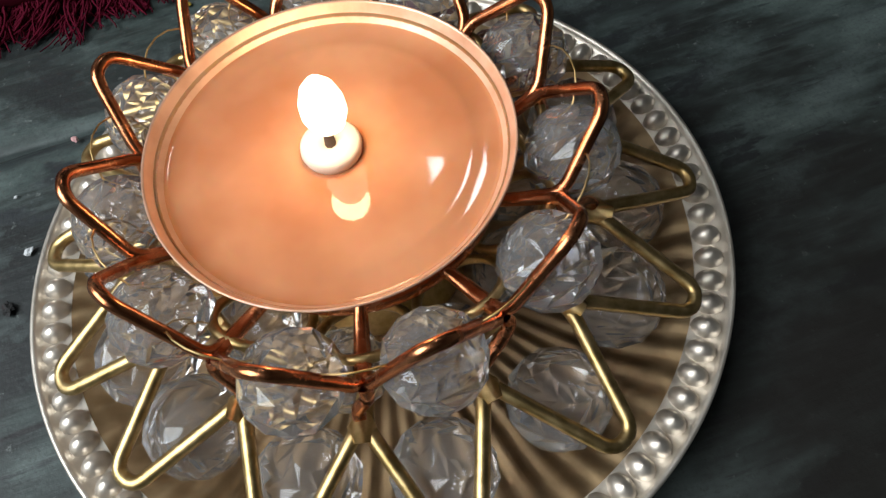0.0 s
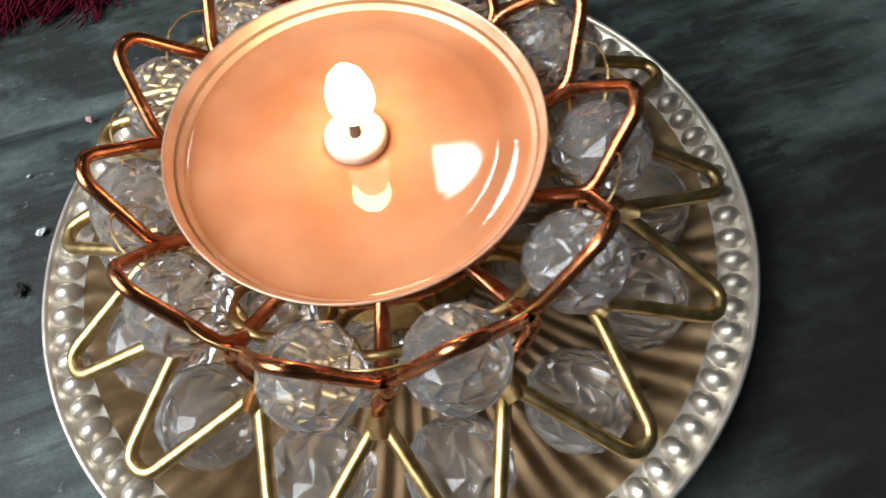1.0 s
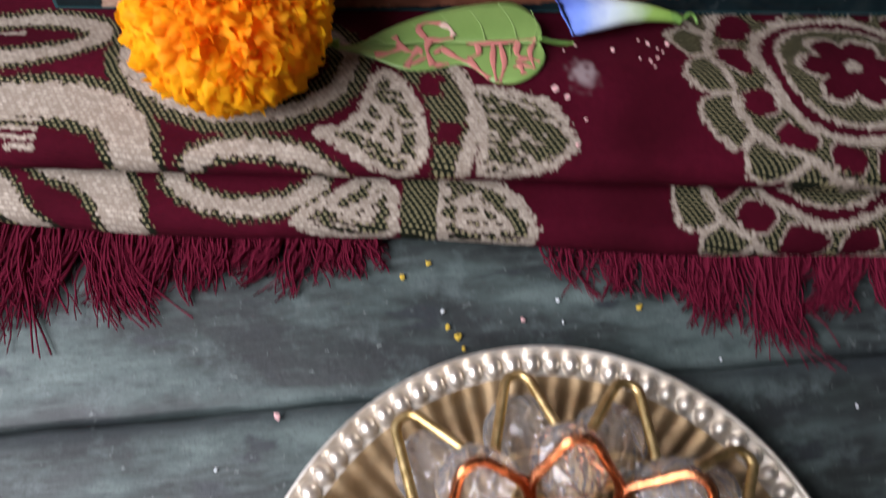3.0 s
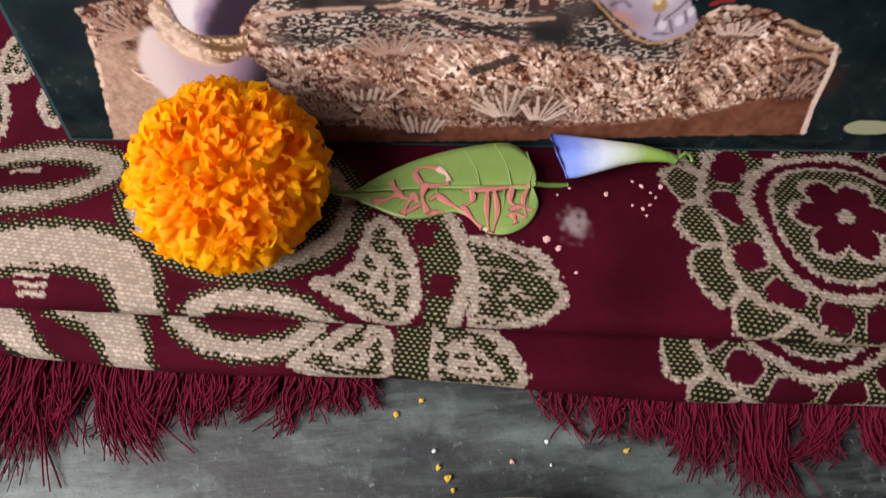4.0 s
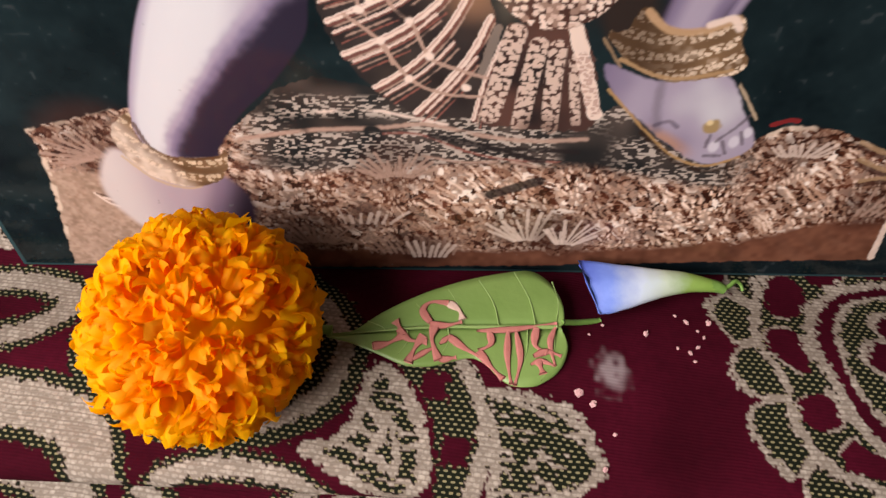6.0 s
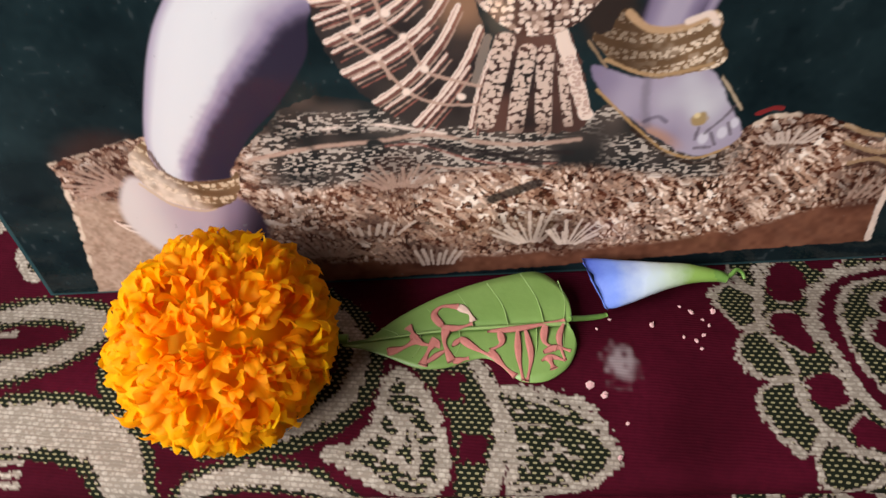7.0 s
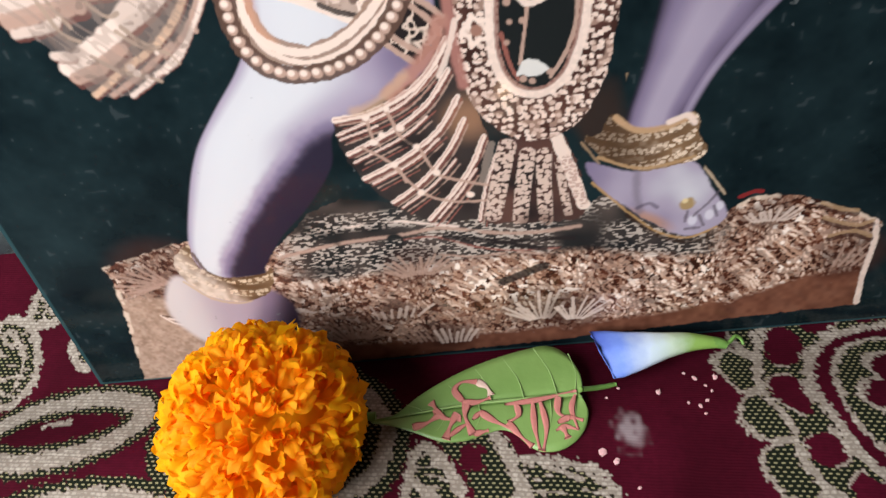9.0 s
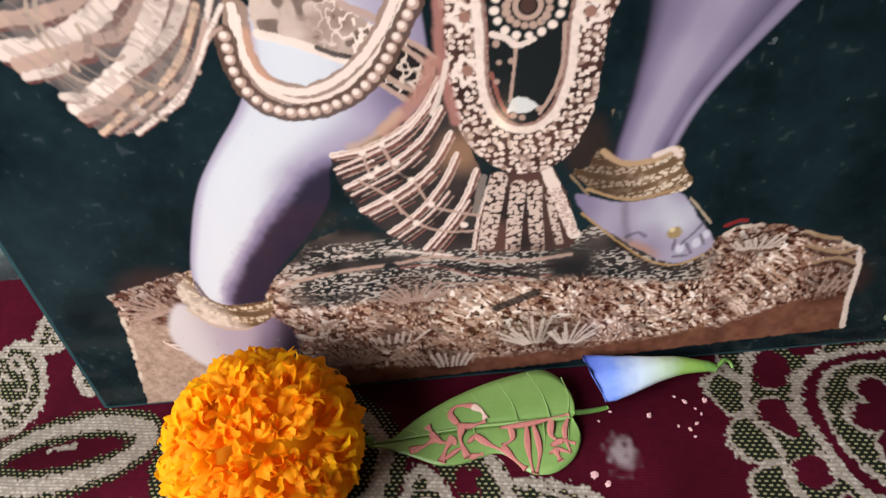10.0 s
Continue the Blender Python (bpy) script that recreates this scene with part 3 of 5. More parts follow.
# ---- laminated picture, leaning back on the wall ----
def picture():
    BL, U, V = Vector((-0.0707, 0.0830, 0.0121)), Vector((0.99378, 0.11131, 0.00403)).normalized(), None
    N = Vector((0.1043, -0.9425, 0.3176)).normalized()
    V = N.cross(U).normalized()
    thing = root("picture", BL, "dark laminated print of a gold and lilac statue, leaning back", "picture")
    thing.rotation_mode = "QUATERNION"
    thing.rotation_quaternion = Matrix((U, V, N)).transposed().to_quaternion()
    W, H = 0.2125, 0.297
    box("board", (0, 0, -0.0022), (W, H, -0.0003), BOARD, thing, 0.0004)
    u = np.arange(0.0, W + 1e-6, 0.00025)
    v = np.concatenate([np.arange(0.0, 0.113, 0.00025), np.arange(0.1132, H, 0.0035), [H]])
    X, Y = np.meshgrid(u * 1000 / 1.0125, v * 1000)
    n1, n2, n3, n4 = field(X, Y, 14, 21), field(X, Y, 4, 22), field(X, Y, 1.2, 23), field(X, Y, 0.6, 24)
    ink = blend(np.broadcast_to(np.array((0.0035, 0.0078, 0.0095)), (*X.shape, 3)), (0.010, 0.0205, 0.023), np.clip(n1 * 0.9 + n2 * 0.5 + 0.25 * (n3 - 0.5) - 0.2, 0, 1.4))
    ink = blend(ink, (0.045, 0.055, 0.058), 0.4 * step(0.82, 0.92, n3) * step(0.45, 0.7, n2))
    CREAM, TAN, ROSE, SOOT, UMBER = np.array((0.78, 0.60, 0.50)), np.array((0.44, 0.28, 0.215)), np.array((0.28, 0.095, 0.072)), np.array((0.020, 0.015, 0.015)), np.array((0.048, 0.017, 0.012))

    def lay(mask, color):
        nonlocal ink
        ink = blend(ink, color, np.clip(mask, 0, 1))

    def cover(d, soft=0.13):
        return step(-soft, soft, d)

    def shape(points, smooth=True, rough=0.0):
        d = inside(X, Y, spline(points, True, 5) if smooth else points)
        return d + rough * (n3 - 0.5) + 0.5 * rough * (n4 - 0.5)

    def stroke(points, half, color, strength=1.0, soft=0.12, broken=0.0):
        """A brush stroke that thins at its ends, with an uneven edge."""
        d = away(X, Y, spline(points, False, 6)) + 0.3 * half * (n3 - 0.5) + 0.18 * (n4 - 0.5)
        gaps = 1 if broken == 0 else step(broken - 0.06, broken + 0.06, n2)
        lay(strength * gaps * step(half + soft, half - soft, d), color)

    def rib(points, half, color=CREAM, shade=0.5):
        """A bright pleat with a rosy, dimmer lower edge."""
        stroke([(a + 0.5 * half, b - 0.9 * half) for a, b in points], half * 0.9, ROSE, shade)
        stroke([(a + 0.75, b - 1.15) for a, b in points], 0.16, TAN, 0.8, 0.14, 0.3)
        stroke([(a + 1.3, b - 1.9) for a, b in points[:-1]], 0.14, ROSE, 0.8, 0.14, 0.3)
        stroke(points, half * 0.85, color, 0.95)
        stroke([(a - 0.15 * half, b + 0.2 * half) for a, b in points], half * 0.2, ROSE, 0.5)

    def flecks(pitch, seed, cut, lean=0.0, squash=1.0):
        """Ragged flecks of gilding, mask 0 to 1."""
        wx = X + lean * Y + 1.3 * pitch * (field(X, Y, pitch * 1.3, seed) - 0.5)
        wy = Y * squash + 1.3 * pitch * (field(X, Y, pitch * 1.3, seed + 1) - 0.5)
        f = 0.62 * field(wx, wy, pitch, seed + 2) + 0.38 * field(wx, wy, pitch * 0.5, seed + 3)
        return step(cut - 0.02, cut + 0.02, f)

    def lumps(pitch, seed, stretch=1.0, fill=0.5):
        """Separate raised dots, brighter at the middle, and their tone."""
        cell, val = pebbles(X + 0.5 * (n3 - 0.5), Y + 0.5 * (n4 - 0.5), pitch, seed, stretch)
        return step(fill + 0.06, fill - 0.08, cell), 0.55 + 0.45 * val

    # plinth of rock
    d = shape([(16.0, 37.3), (24.5, 39.6), (31.5, 41.6), (37.3, 42.4), (50.7, 35.4), (55.5, 39.7), (62.7, 46.7), (69.6, 49.2), (79.8, 47.3), (86.1, 42.2), (98.0, 42.2), (116.6, 41.3), (122.4, 44.8), (129.7, 36.5), (139.6, 30.4), (146.2, 36.7), (150.2, 39.7), (155.3, 40.1), (161.2, 38.9), (166.9, 36.1), (173.2, 33.4), (178.5, 30.2), (179.1, 25.3), (179.1, 15.9), (179.7, 5.5), (155.2, 4.6), (115.4, 2.3), (73.9, 0.7), (11.1, 0.0), (13.3, 12.0), (15.7, 25.2), (16.7, 33.7)], False, 0.5)
    glow = field(X, Y, 16, 61)
    body = blend(np.broadcast_to(UMBER, ink.shape), (0.150, 0.052, 0.030), np.clip(0.5 * n2 + 0.7 * glow - 0.2, 0, 1))
    body = blend(body, (0.030, 0.012, 0.009), 0.9 * step(0.50, 0.70, 0.6 * field(X, Y, 5, 62) + 0.4 * n3))
    body = blend(body, (0.030, 0.012, 0.009), 0.85 * step(0.86, 0.95, ridge(X, Y, 2.4, 65)))
    warm = step(60, 150, X)[..., None]
    body = body * (1 - warm) + body * np.array((1.0, 0.80, 0.66)) * warm
    a = flecks(1.2, 70, 0.525, 0.5)
    b = flecks(0.75, 80, 0.545, -0.3)
    rich = np.clip(0.62 + 0.75 * (field(X, Y, 9, 63) - 0.5) + 0.5 * (n2 - 0.5), 0.1, 1)
    body = blend(body, (0.36, 0.19, 0.125), 0.55 * b)
    turn = 0.22 * (field(X, Y, 9, 67) - 0.5)
    cell, val = pebbles(X + (0.4 + turn) * Y + 0.9 * (n3 - 0.5), Y - turn * X * 0.25 + 0.9 * (n4 - 0.5), 1.2, 32, 1.35)
    chip = step(0.46, 0.34, cell) * step(0.30, 0.42, val)
    body = blend(body, (0.50, 0.29, 0.195), chip * np.clip(rich + 0.1, 0, 1))
    body = blend(body, (0.88, 0.68, 0.55), step(0.34, 0.22, cell) * step(0.5, 0.65, val) * rich)
    body = blend(body, (0.70, 0.49, 0.375), 0.55 * a * rich)
    body = blend(body, (0.90, 0.74, 0.63), a * step(0.6, 0.8, n3) * step(0.5, 0.8, rich))
    # bare lower edge, wider towards one end, and the bare block at the other
    bare = step(-1.2, 1.2, 5.6 + 0.085 * np.clip(X - 118, 0, 90) + 4.5 * step(146, 174, X) + 2.4 * (n2 - 0.5) - Y + 0.02 * X - 1.0)
    body = blend(body, blend(np.broadcast_to(np.array((0.070, 0.022, 0.013)), ink.shape), (0.185, 0.072, 0.042), np.clip(n3 * 0.5 + n2 * 0.7, 0, 1)), bare)
    block = step(-0.8, 0.8, 34 - 0.55 * np.abs(Y - 12) - X) * step(28.5, 26.5, Y + 0.06 * (X - 20))
    body = blend(body, blend(np.broadcast_to(np.array((0.23, 0.14, 0.095)), ink.shape), (0.46, 0.31, 0.23), np.clip(n3 * 0.6 + 0.5 * n4, 0, 1)), block)
    # sooty upper ledge with rows of fine specks
    ledge = step(-1.5, 1.5, Y - 29 - 3.0 * (n1 - 0.5) + 0.03 * (X - 90) - 2.5 * np.sin(X / 13)) * step(50, 60, X) * step(151, 139, X)
    row = 0.5 + 0.5 * np.sin((Y + 1.5 * np.sin(X / 9.5) + 0.8 * n2) * 2 * math.pi / 1.15)
    speck = step(0.54, 0.62, field(X, Y * 2.0, 0.7, 91) + 0.16 * (row - 0.5)) * step(0.20, 0.50, field(X * 0.35, Y, 4.2, 92))
    dark = blend(np.broadcast_to(np.array((0.017, 0.017, 0.017)), ink.shape), (0.085, 0.062, 0.052), np.clip(1.3 * n2 - 0.3, 0, 1))
    dark = blend(dark, (0.50, 0.41, 0.345), 0.85 * speck)
    body = blend(body, dark, ledge)
    rock = cover(d)
    lay(rock, body)
    lay(0.9 * step(0.7, 0.25, np.abs(d - 0.35)) * step(0.42, 0.6, field(X, Y, 2.2, 37)) * (Y > 8) * ((X < 33) | (X > 148)), np.array((0.62, 0.47, 0.36)))
    # wavy strata over the ledge
    for line, half, color, k in (
        ([(54.5, 35.7), (67.4, 37.9), (79.6, 38.6), (88.2, 39.5), (97.6, 37.2), (107.1, 36.0), (116.7, 36.6)], 0.45, TAN, 0.3), ([(78.2, 37.1), (86.7, 37.3), (94.9, 33.6), (103.3, 31.5), (114.2, 30.9), (122.8, 29.3)], 0.22, ROSE, 0.3),
        ([(65.7, 41.6), (77.9, 42.5), (84.8, 41.2), (91.8, 39.5)], 0.3, CREAM, 0.45), ([(87.4, 32.3), (94.6, 30.8), (103.2, 31.0), (110.5, 29.2)], 0.25, TAN, 0.4), ([(98.6, 34.1), (108.2, 33.9), (115.5, 33.6)], 0.5, SOOT, 0.0), ([(89.1, 37.0), (99.8, 34.3), (109.4, 31.1)], 0.7, SOOT, 0.0), ([(100.3, 22.7), (105.4, 24.7), (109.2, 26.3)], 1.1, SOOT, 0.0)):
        stroke(line, half, color, 0.9, 0.3, k)
    # tufts: bundles of bent strokes that spread from a foot
    for fx, fy, wide, r0, r1, a0, a1, count, color in (
        (108.1, 9.0, 2.0, 1.0, 9.5, 62, 150, 11, CREAM), (115.8, 8.0, 1.5, 1.0, 8.0, 35, 125, 10, CREAM), (84.8, 4.8, 9.0, 0.4, 5.6, 80, 118, 14, TAN), (88.2, 3.9, 3.5, 0.4, 5.2, 65, 100, 7, CREAM),
        (65.0, 7.1, 3.0, 1.5, 8.5, 25, 140, 12, TAN), (82.2, 26.0, 2.5, 1.2, 8.0, 35, 150, 13, TAN), (155.4, 32.4, 3.0, 1.0, 5.8, 30, 140, 9, CREAM), (174.5, 17.4, 4.0, 1.0, 8.5, 38, 75, 6, TAN), (27.5, 30.5, 2.0, 1.0, 11.0, 130, 205, 10, TAN), (75.9, 13.7, 5.0, 0.6, 5.0, 50, 110, 7, CREAM)):
        rng = random.Random(int(fx * 7 + fy))
        lay(0.55 * step(r1, r1 * 0.5, np.hypot((X - fx) / 1.2, Y - fy - 0.45 * r1)), UMBER)
        for k in range(count):
            t = (k + 0.5) / count
            ang = radians(a0 + (a1 - a0) * t + rng.uniform(-4, 4))
            ox = fx - wide * (t - 0.5) * 2
            far = r1 * rng.uniform(0.5, 1.05)
            bend = 0.35 * far * (0.5 - t) + rng.uniform(-0.5, 0.5)
            p = [(ox + q * far * math.cos(ang) + bend * q * q, fy + max(r0, q * far) * math.sin(ang)) for q in (0.12, 0.5, 1.0)]
            stroke(p, rng.uniform(0.22, 0.42), color * 0.85, 0.72 * rock, 0.15)
    for k in range(6):
        stroke([(23.1, 21.8), (25.4, 18.9), (29.1, 17.6)] if k == 0 else [(22.4 + 1.1 * k, 22.8 - 1.15 * k), (26.6 + 1.2 * k, 21.1 - 1.0 * k), (30.6 + 1.0 * k, 21.0 - 0.8 * k)], 0.24, UMBER if k % 2 else CREAM, 0.8)
    stroke([(148.4, 40.3), (150.6, 41.2), (152.5, 41.2)], 0.5, np.array((0.20, 0.02, 0.02)))
    stroke([(177.4, 30.4), (178.6, 24.5), (178.7, 15.0), (179.6, 6.1)], 0.65, CREAM, 0.8)
    for line in ([(166.6, 31.8), (173.1, 29.0), (176.7, 29.7)], [(165.2, 35.8), (169.7, 33.7), (172.8, 32.9)], [(168.8, 26.6), (173.4, 27.4), (177.4, 25.5)]):
        stroke(line, 0.7, UMBER, 0.8)
        stroke([(p, q + 0.9) for p, q in line], 0.5, np.array((0.36, 0.22, 0.12)), 0.8)
    lay(0.5 * step(20, 8, np.hypot((X - 54) / 1.1, Y - 13)), np.array((0.045, 0.022, 0.016)))

    def along(points):
        """The smooth edge of a limb: how far right it lies at each height."""
        line = spline([(b, a) for a, b in points], False, 10)
        return np.interp(Y, line[:, 1], line[:, 0])

    def skin(f):
        c = blend(np.broadcast_to(np.array((0.022, 0.016, 0.030)), (*f.shape, 3)), (0.20, 0.155, 0.235), step(0.0, 0.35, f))
        c = blend(c, (0.36, 0.30, 0.375), step(0.3, 0.65, f))
        return blend(c, (0.60, 0.585, 0.595), step(0.6, 1.0, f))

    # bent leg
    left = along([(33, 37), (40.4, 36), (53.8, 40.5), (63.7, 45.2), (71.3, 50.9), (78.9, 57.3), (86, 61.3), (96, 63)])
    right = along([(33, 50), (41, 55.6), (48, 62.6), (57, 69.2), (65, 71.5), (69.7, 79.6), (75, 89), (83, 92), (96, 92)])
    s = (X - left) / (right - left)
    leg = np.minimum(np.minimum(X - left, right - X), np.minimum(Y - 31, 97 - Y))
    f = np.interp(s, [0, 0.08, 0.26, 0.45, 0.62, 0.8, 1.0], [0.60, 0.92, 1.0, 0.95, 0.76, 0.62, 0.42])
    shade = inside(X, Y, spline([(42, 31), (46.8, 40.7), (53.5, 49.5), (61, 57.5), (67, 63.5), (74, 64), (73, 57), (66, 49), (57, 40), (50, 31)]))
    f = f * (1 - 0.96 * step(-4.2, 1.8, shade + 0.9 * (n2 - 0.5) + 0.5 * (n3 - 0.5)))
    dusk = step(11, 0, np.hypot(X - 86, (Y - 79) * 1.1) - 2 * (n2 - 0.5))
    f = f * (1 - 0.55 * dusk)
    lay(cover(leg, 0.4), skin(f))
    # foot under the leg, partly behind the flower
    foot = inside(X, Y, spline([(30, 33), (36, 30), (49, 27), (54, 19), (50, 10), (34, 10), (27, 17), (25.5, 25)]))
    lay(cover(foot, 0.9), skin(0.66 + 0.22 * step(40, 28, X) - 0.62 * step(41, 55, X + 0.3 * (24 - Y))) * np.array((1.0, 0.90, 0.82)))
    # anklet of the bent leg
    ank = shape([(36.1, 41.4), (35.9, 35.6), (40.7, 31.5), (48.3, 31.2), (51.4, 32.9), (49.1, 25.7), (42.3, 23.8), (36.5, 26.0), (32.1, 31.7), (31.5, 37.5)], True, 0.4)
    t = 0.5 + 0.5 * np.sin((Y - 0.045 * (X - 46) ** 2) * 1.75)
    gold = blend(np.broadcast_to(np.array((0.075, 0.038, 0.018)), ink.shape), (0.26, 0.15, 0.08), np.clip(0.8 * n2 + 0.3 * t, 0, 1))
    m, val = lumps(1.3, 43, 0.9, 0.42)
    gold = blend(gold, (0.72, 0.54, 0.37), 0.9 * m * val * step(0.35, 0.7, t))
    gold = blend(gold, (0.66, 0.52, 0.42), step(40, 35, X + 0.6 * (Y - 33)) * (0.55 + 0.6 * (n3 - 0.3)))
    lay(cover(ank), gold)
    stroke([(36.2, 39.0), (37.6, 33.6), (41.8, 30.8), (49.6, 31.2)], 0.35, np.array((0.10, 0.05, 0.025)), 0.8)
    stroke([(31.7, 31.2), (36.3, 25.5), (42.2, 23.4), (48.6, 25.0)], 0.30, np.array((0.52, 0.36, 0.20)), 0.7, 0.2, 0.3)

    # far leg and foot
    l2 = along([(q, p) for p, q in reversed([(129.7, 95.9), (129.8, 90.3), (129.0, 82.5), (127.0, 70.7), (124.9, 62.2), (124.2, 57.4)])])
    r2 = along([(q, p) for p, q in reversed([(158.7, 92.4), (154.2, 87.4), (145.8, 77.5), (140.1, 69.6), (136.5, 61.7), (135.0, 56.0)])])
    s = (X - l2) / (r2 - l2)
    f = np.interp(s, [0, 0.12, 0.35, 0.58, 0.72, 0.84, 0.92, 1.0], [0.06, 0.34, 0.62, 0.60, 0.34, 0.22, 0.52, 0.46]) * (0.85 + 0.3 * (n1 - 0.3)) + 0.06 * (n2 - 0.5)
    lay(cover(np.minimum(np.minimum(X - l2, r2 - X), np.minimum(Y - 57, 120 - Y)), 0.6), skin(np.clip(f, 0.02, 1)))
    # dark hair-like shading behind the anklet
    lay(0.75 * step(7.5, 2.5, np.hypot((X - 119.5) / 0.8, (Y - 62) / 1.3) + 3 * (n2 - 0.5)), np.array((0.035, 0.020, 0.015)))
    for line in ([(122.2, 70.1), (121.8, 65.3), (123.5, 61.4)], [(124.2, 70.4), (123.1, 65.8)], [(117.7, 58.2), (121.0, 53.1), (126.7, 50.3)], [(116.6, 57.0), (120.0, 51.8)]):
        stroke(line, 0.25, np.array((0.30, 0.19, 0.11)), 0.8, 0.2, 0.35)
    foot = shape([(117.5, 52.2), (122.2, 50.6), (127.8, 49.0), (137.7, 50.3), (143.0, 42.4), (146.3, 36.9), (145.6, 34.2), (141.9, 31.6), (137.1, 31.7), (130.9, 36.1), (126.6, 39.7), (120.1, 46.1)], True, 0.3)
    toe = 0.60 + 0.25 * step(9, 0, np.hypot(X - 137, (Y - 44) * 0.9)) - 0.35 * step(125, 117, X) + 0.16 * (n2 - 0.5) - 0.12 * step(8, 2, np.hypot(X - 130, Y - 36))
    lay(cover(foot, 0.35), skin(np.clip(toe, 0.02, 1)))
    lay(0.65 * cover(foot) * step(3.2, 0.6, np.hypot((X - 130.2) / 2.4, Y - 36.5 + 0.5 * (X - 130.2))), np.array((0.45, 0.20, 0.08)))
    stroke([(127.6, 49.9), (127.6, 44.4), (128.6, 39.0)], 0.8, np.array((0.16, 0.13, 0.16)), 0.6, 0.7)
    stroke([(128.1, 39.9), (130.3, 40.8), (132.0, 39.6)], 0.40, np.array((0.06, 0.045, 0.07)), 0.6, 0.35)
    for p, r in (((139.5, 35.3), 1.5), ((142.8, 36.4), 1.5), ((144.6, 38.5), 1.3)):
        lay(0.9 * step(r, r * 0.5, np.hypot((X - p[0]) * 1.2, (Y - p[1]) * 0.85)), np.array((0.60, 0.55, 0.60)))
    for line in ([(139.6, 36.5), (142.4, 39.8), (144.1, 42.6)], [(140.8, 36.4), (141.9, 33.7)], [(143.5, 38.6), (144.4, 35.9)], [(138.2, 33.1), (141.1, 33.2)], [(138.3, 37.8), (138.0, 35.2)]):
        stroke(line, 0.30, np.array((0.08, 0.06, 0.07)), 0.7, 0.3)
    lay(0.95 * step(1.9, 1.1, np.hypot(X - 138.0, Y - 39.8) + 0.6 * (n3 - 0.5)), np.array((0.34, 0.22, 0.09)))
    lay(0.9 * step(0.9, 0.3, np.hypot(X - 137.5, Y - 40.6)), np.array((0.72, 0.55, 0.30)))
    stroke([(118.9, 47.3), (127.2, 38.1), (132.8, 32.9), (139.0, 30.7), (144.7, 33.0)], 0.28, np.array((0.42, 0.24, 0.10)), 0.9, 0.2, 0.2)
    stroke([(126.1, 38.3), (132.9, 32.0), (139.1, 29.5), (143.8, 30.7)], 0.40, np.array((0.03, 0.015, 0.01)), 0.8, 0.3)
    stroke([(138.6, 50.7), (142.0, 46.2), (145.2, 41.4)], 0.28, np.array((0.45, 0.33, 0.22)), 0.9, 0.2, 0.35)
    ank = shape([(121.9, 62.6), (126.3, 59.2), (131.6, 58.8), (136.2, 61.1), (137.9, 59.8), (138.5, 55.9), (140.3, 53.5), (139.0, 50.7), (132.3, 49.3), (127.8, 49.3), (122.2, 52.0), (116.8, 57.7), (120.1, 58.5)], True, 0.5)
    side = step(122.1, 136.3, X)
    m, val = lumps(1.2, 48, 0.8, 0.42)
    t = 0.5 + 0.5 * np.sin((Y - 0.03 * (X - 128) ** 2 - 0.05 * X) * 1.9)
    gold = blend(np.broadcast_to(np.array((0.055, 0.028, 0.015)), ink.shape), (0.22, 0.125, 0.065), np.clip(n2 * 0.5 + 0.55 * side, 0, 1))
    gold = blend(gold, (0.76, 0.58, 0.43), np.clip(m * val * (0.25 + 0.75 * side) * step(0.2, 0.6, t) + 0.3 * side * step(0.55, 0.8, n3), 0, 1))
    lay(cover(ank), gold)
    stroke([(122.8, 61.7), (126.3, 58.7), (131.6, 58.4), (136.6, 60.5)], 0.65, np.array((0.48, 0.29, 0.16)), 0.9, 0.3)
    stroke([(132.6, 59.5), (135.7, 60.6), (137.3, 59.0)], 0.6, CREAM, 0.9, 0.3)
    stroke([(119.9, 53.2), (126.7, 50.0), (132.2, 49.9), (138.2, 51.3)], 0.35, np.array((0.40, 0.24, 0.12)), 0.9, 0.2)

    # pleated fan of the skirt
    fan = shape([(71.7, 67.4), (77.7, 68.1), (84.6, 71.0), (89.8, 75.3), (95.4, 84.5), (96.4, 69.7), (99.4, 60.5), (98.5, 49.6), (96.7, 40.8), (86.3, 41.2), (79.8, 47.0), (76.8, 50.2), (72.7, 57.8), (71.5, 62.7)], False, 0.4)
    lay(cover(fan), blend(np.broadcast_to(SOOT, ink.shape), (0.050, 0.038, 0.034), np.clip(n2, 0, 1)))
    lay(0.8 * cover(fan) * step(7, 1, np.hypot(X - 96.0, Y - 64.8)), np.array((0.30, 0.155, 0.09)))
    for line, half in (([(72.0, 67.1), (78.2, 67.9), (85.1, 70.9), (89.8, 74.7), (93.5, 80.4)], 0.75), ([(71.8, 64.0), (80.2, 67.0), (86.0, 70.1), (91.4, 75.7)], 0.34), ([(72.2, 62.9), (79.4, 65.1)], 0.28),
                       ([(73.1, 59.6), (82.4, 64.0), (89.0, 68.8), (93.3, 74.8)], 0.55), ([(73.8, 57.6), (83.2, 61.9), (88.6, 66.0)], 0.32), ([(75.1, 53.7), (83.7, 57.8), (90.4, 63.0), (94.5, 69.4)], 0.62), ([(76.6, 52.3), (84.6, 56.3), (90.2, 61.0)], 0.30),
                       ([(79.8, 47.3), (86.2, 51.9), (91.7, 58.2), (95.2, 64.7)], 0.58), ([(81.5, 45.8), (88.4, 50.9), (92.9, 56.0)], 0.30), ([(86.4, 42.1), (91.2, 47.6), (95.8, 54.2), (98.5, 60.6)], 0.62), ([(88.3, 42.2), (93.3, 48.5), (96.6, 53.4)], 0.30), ([(96.4, 40.8), (98.3, 49.6), (101.6, 58.7)], 0.42)):
        rib(line, half)
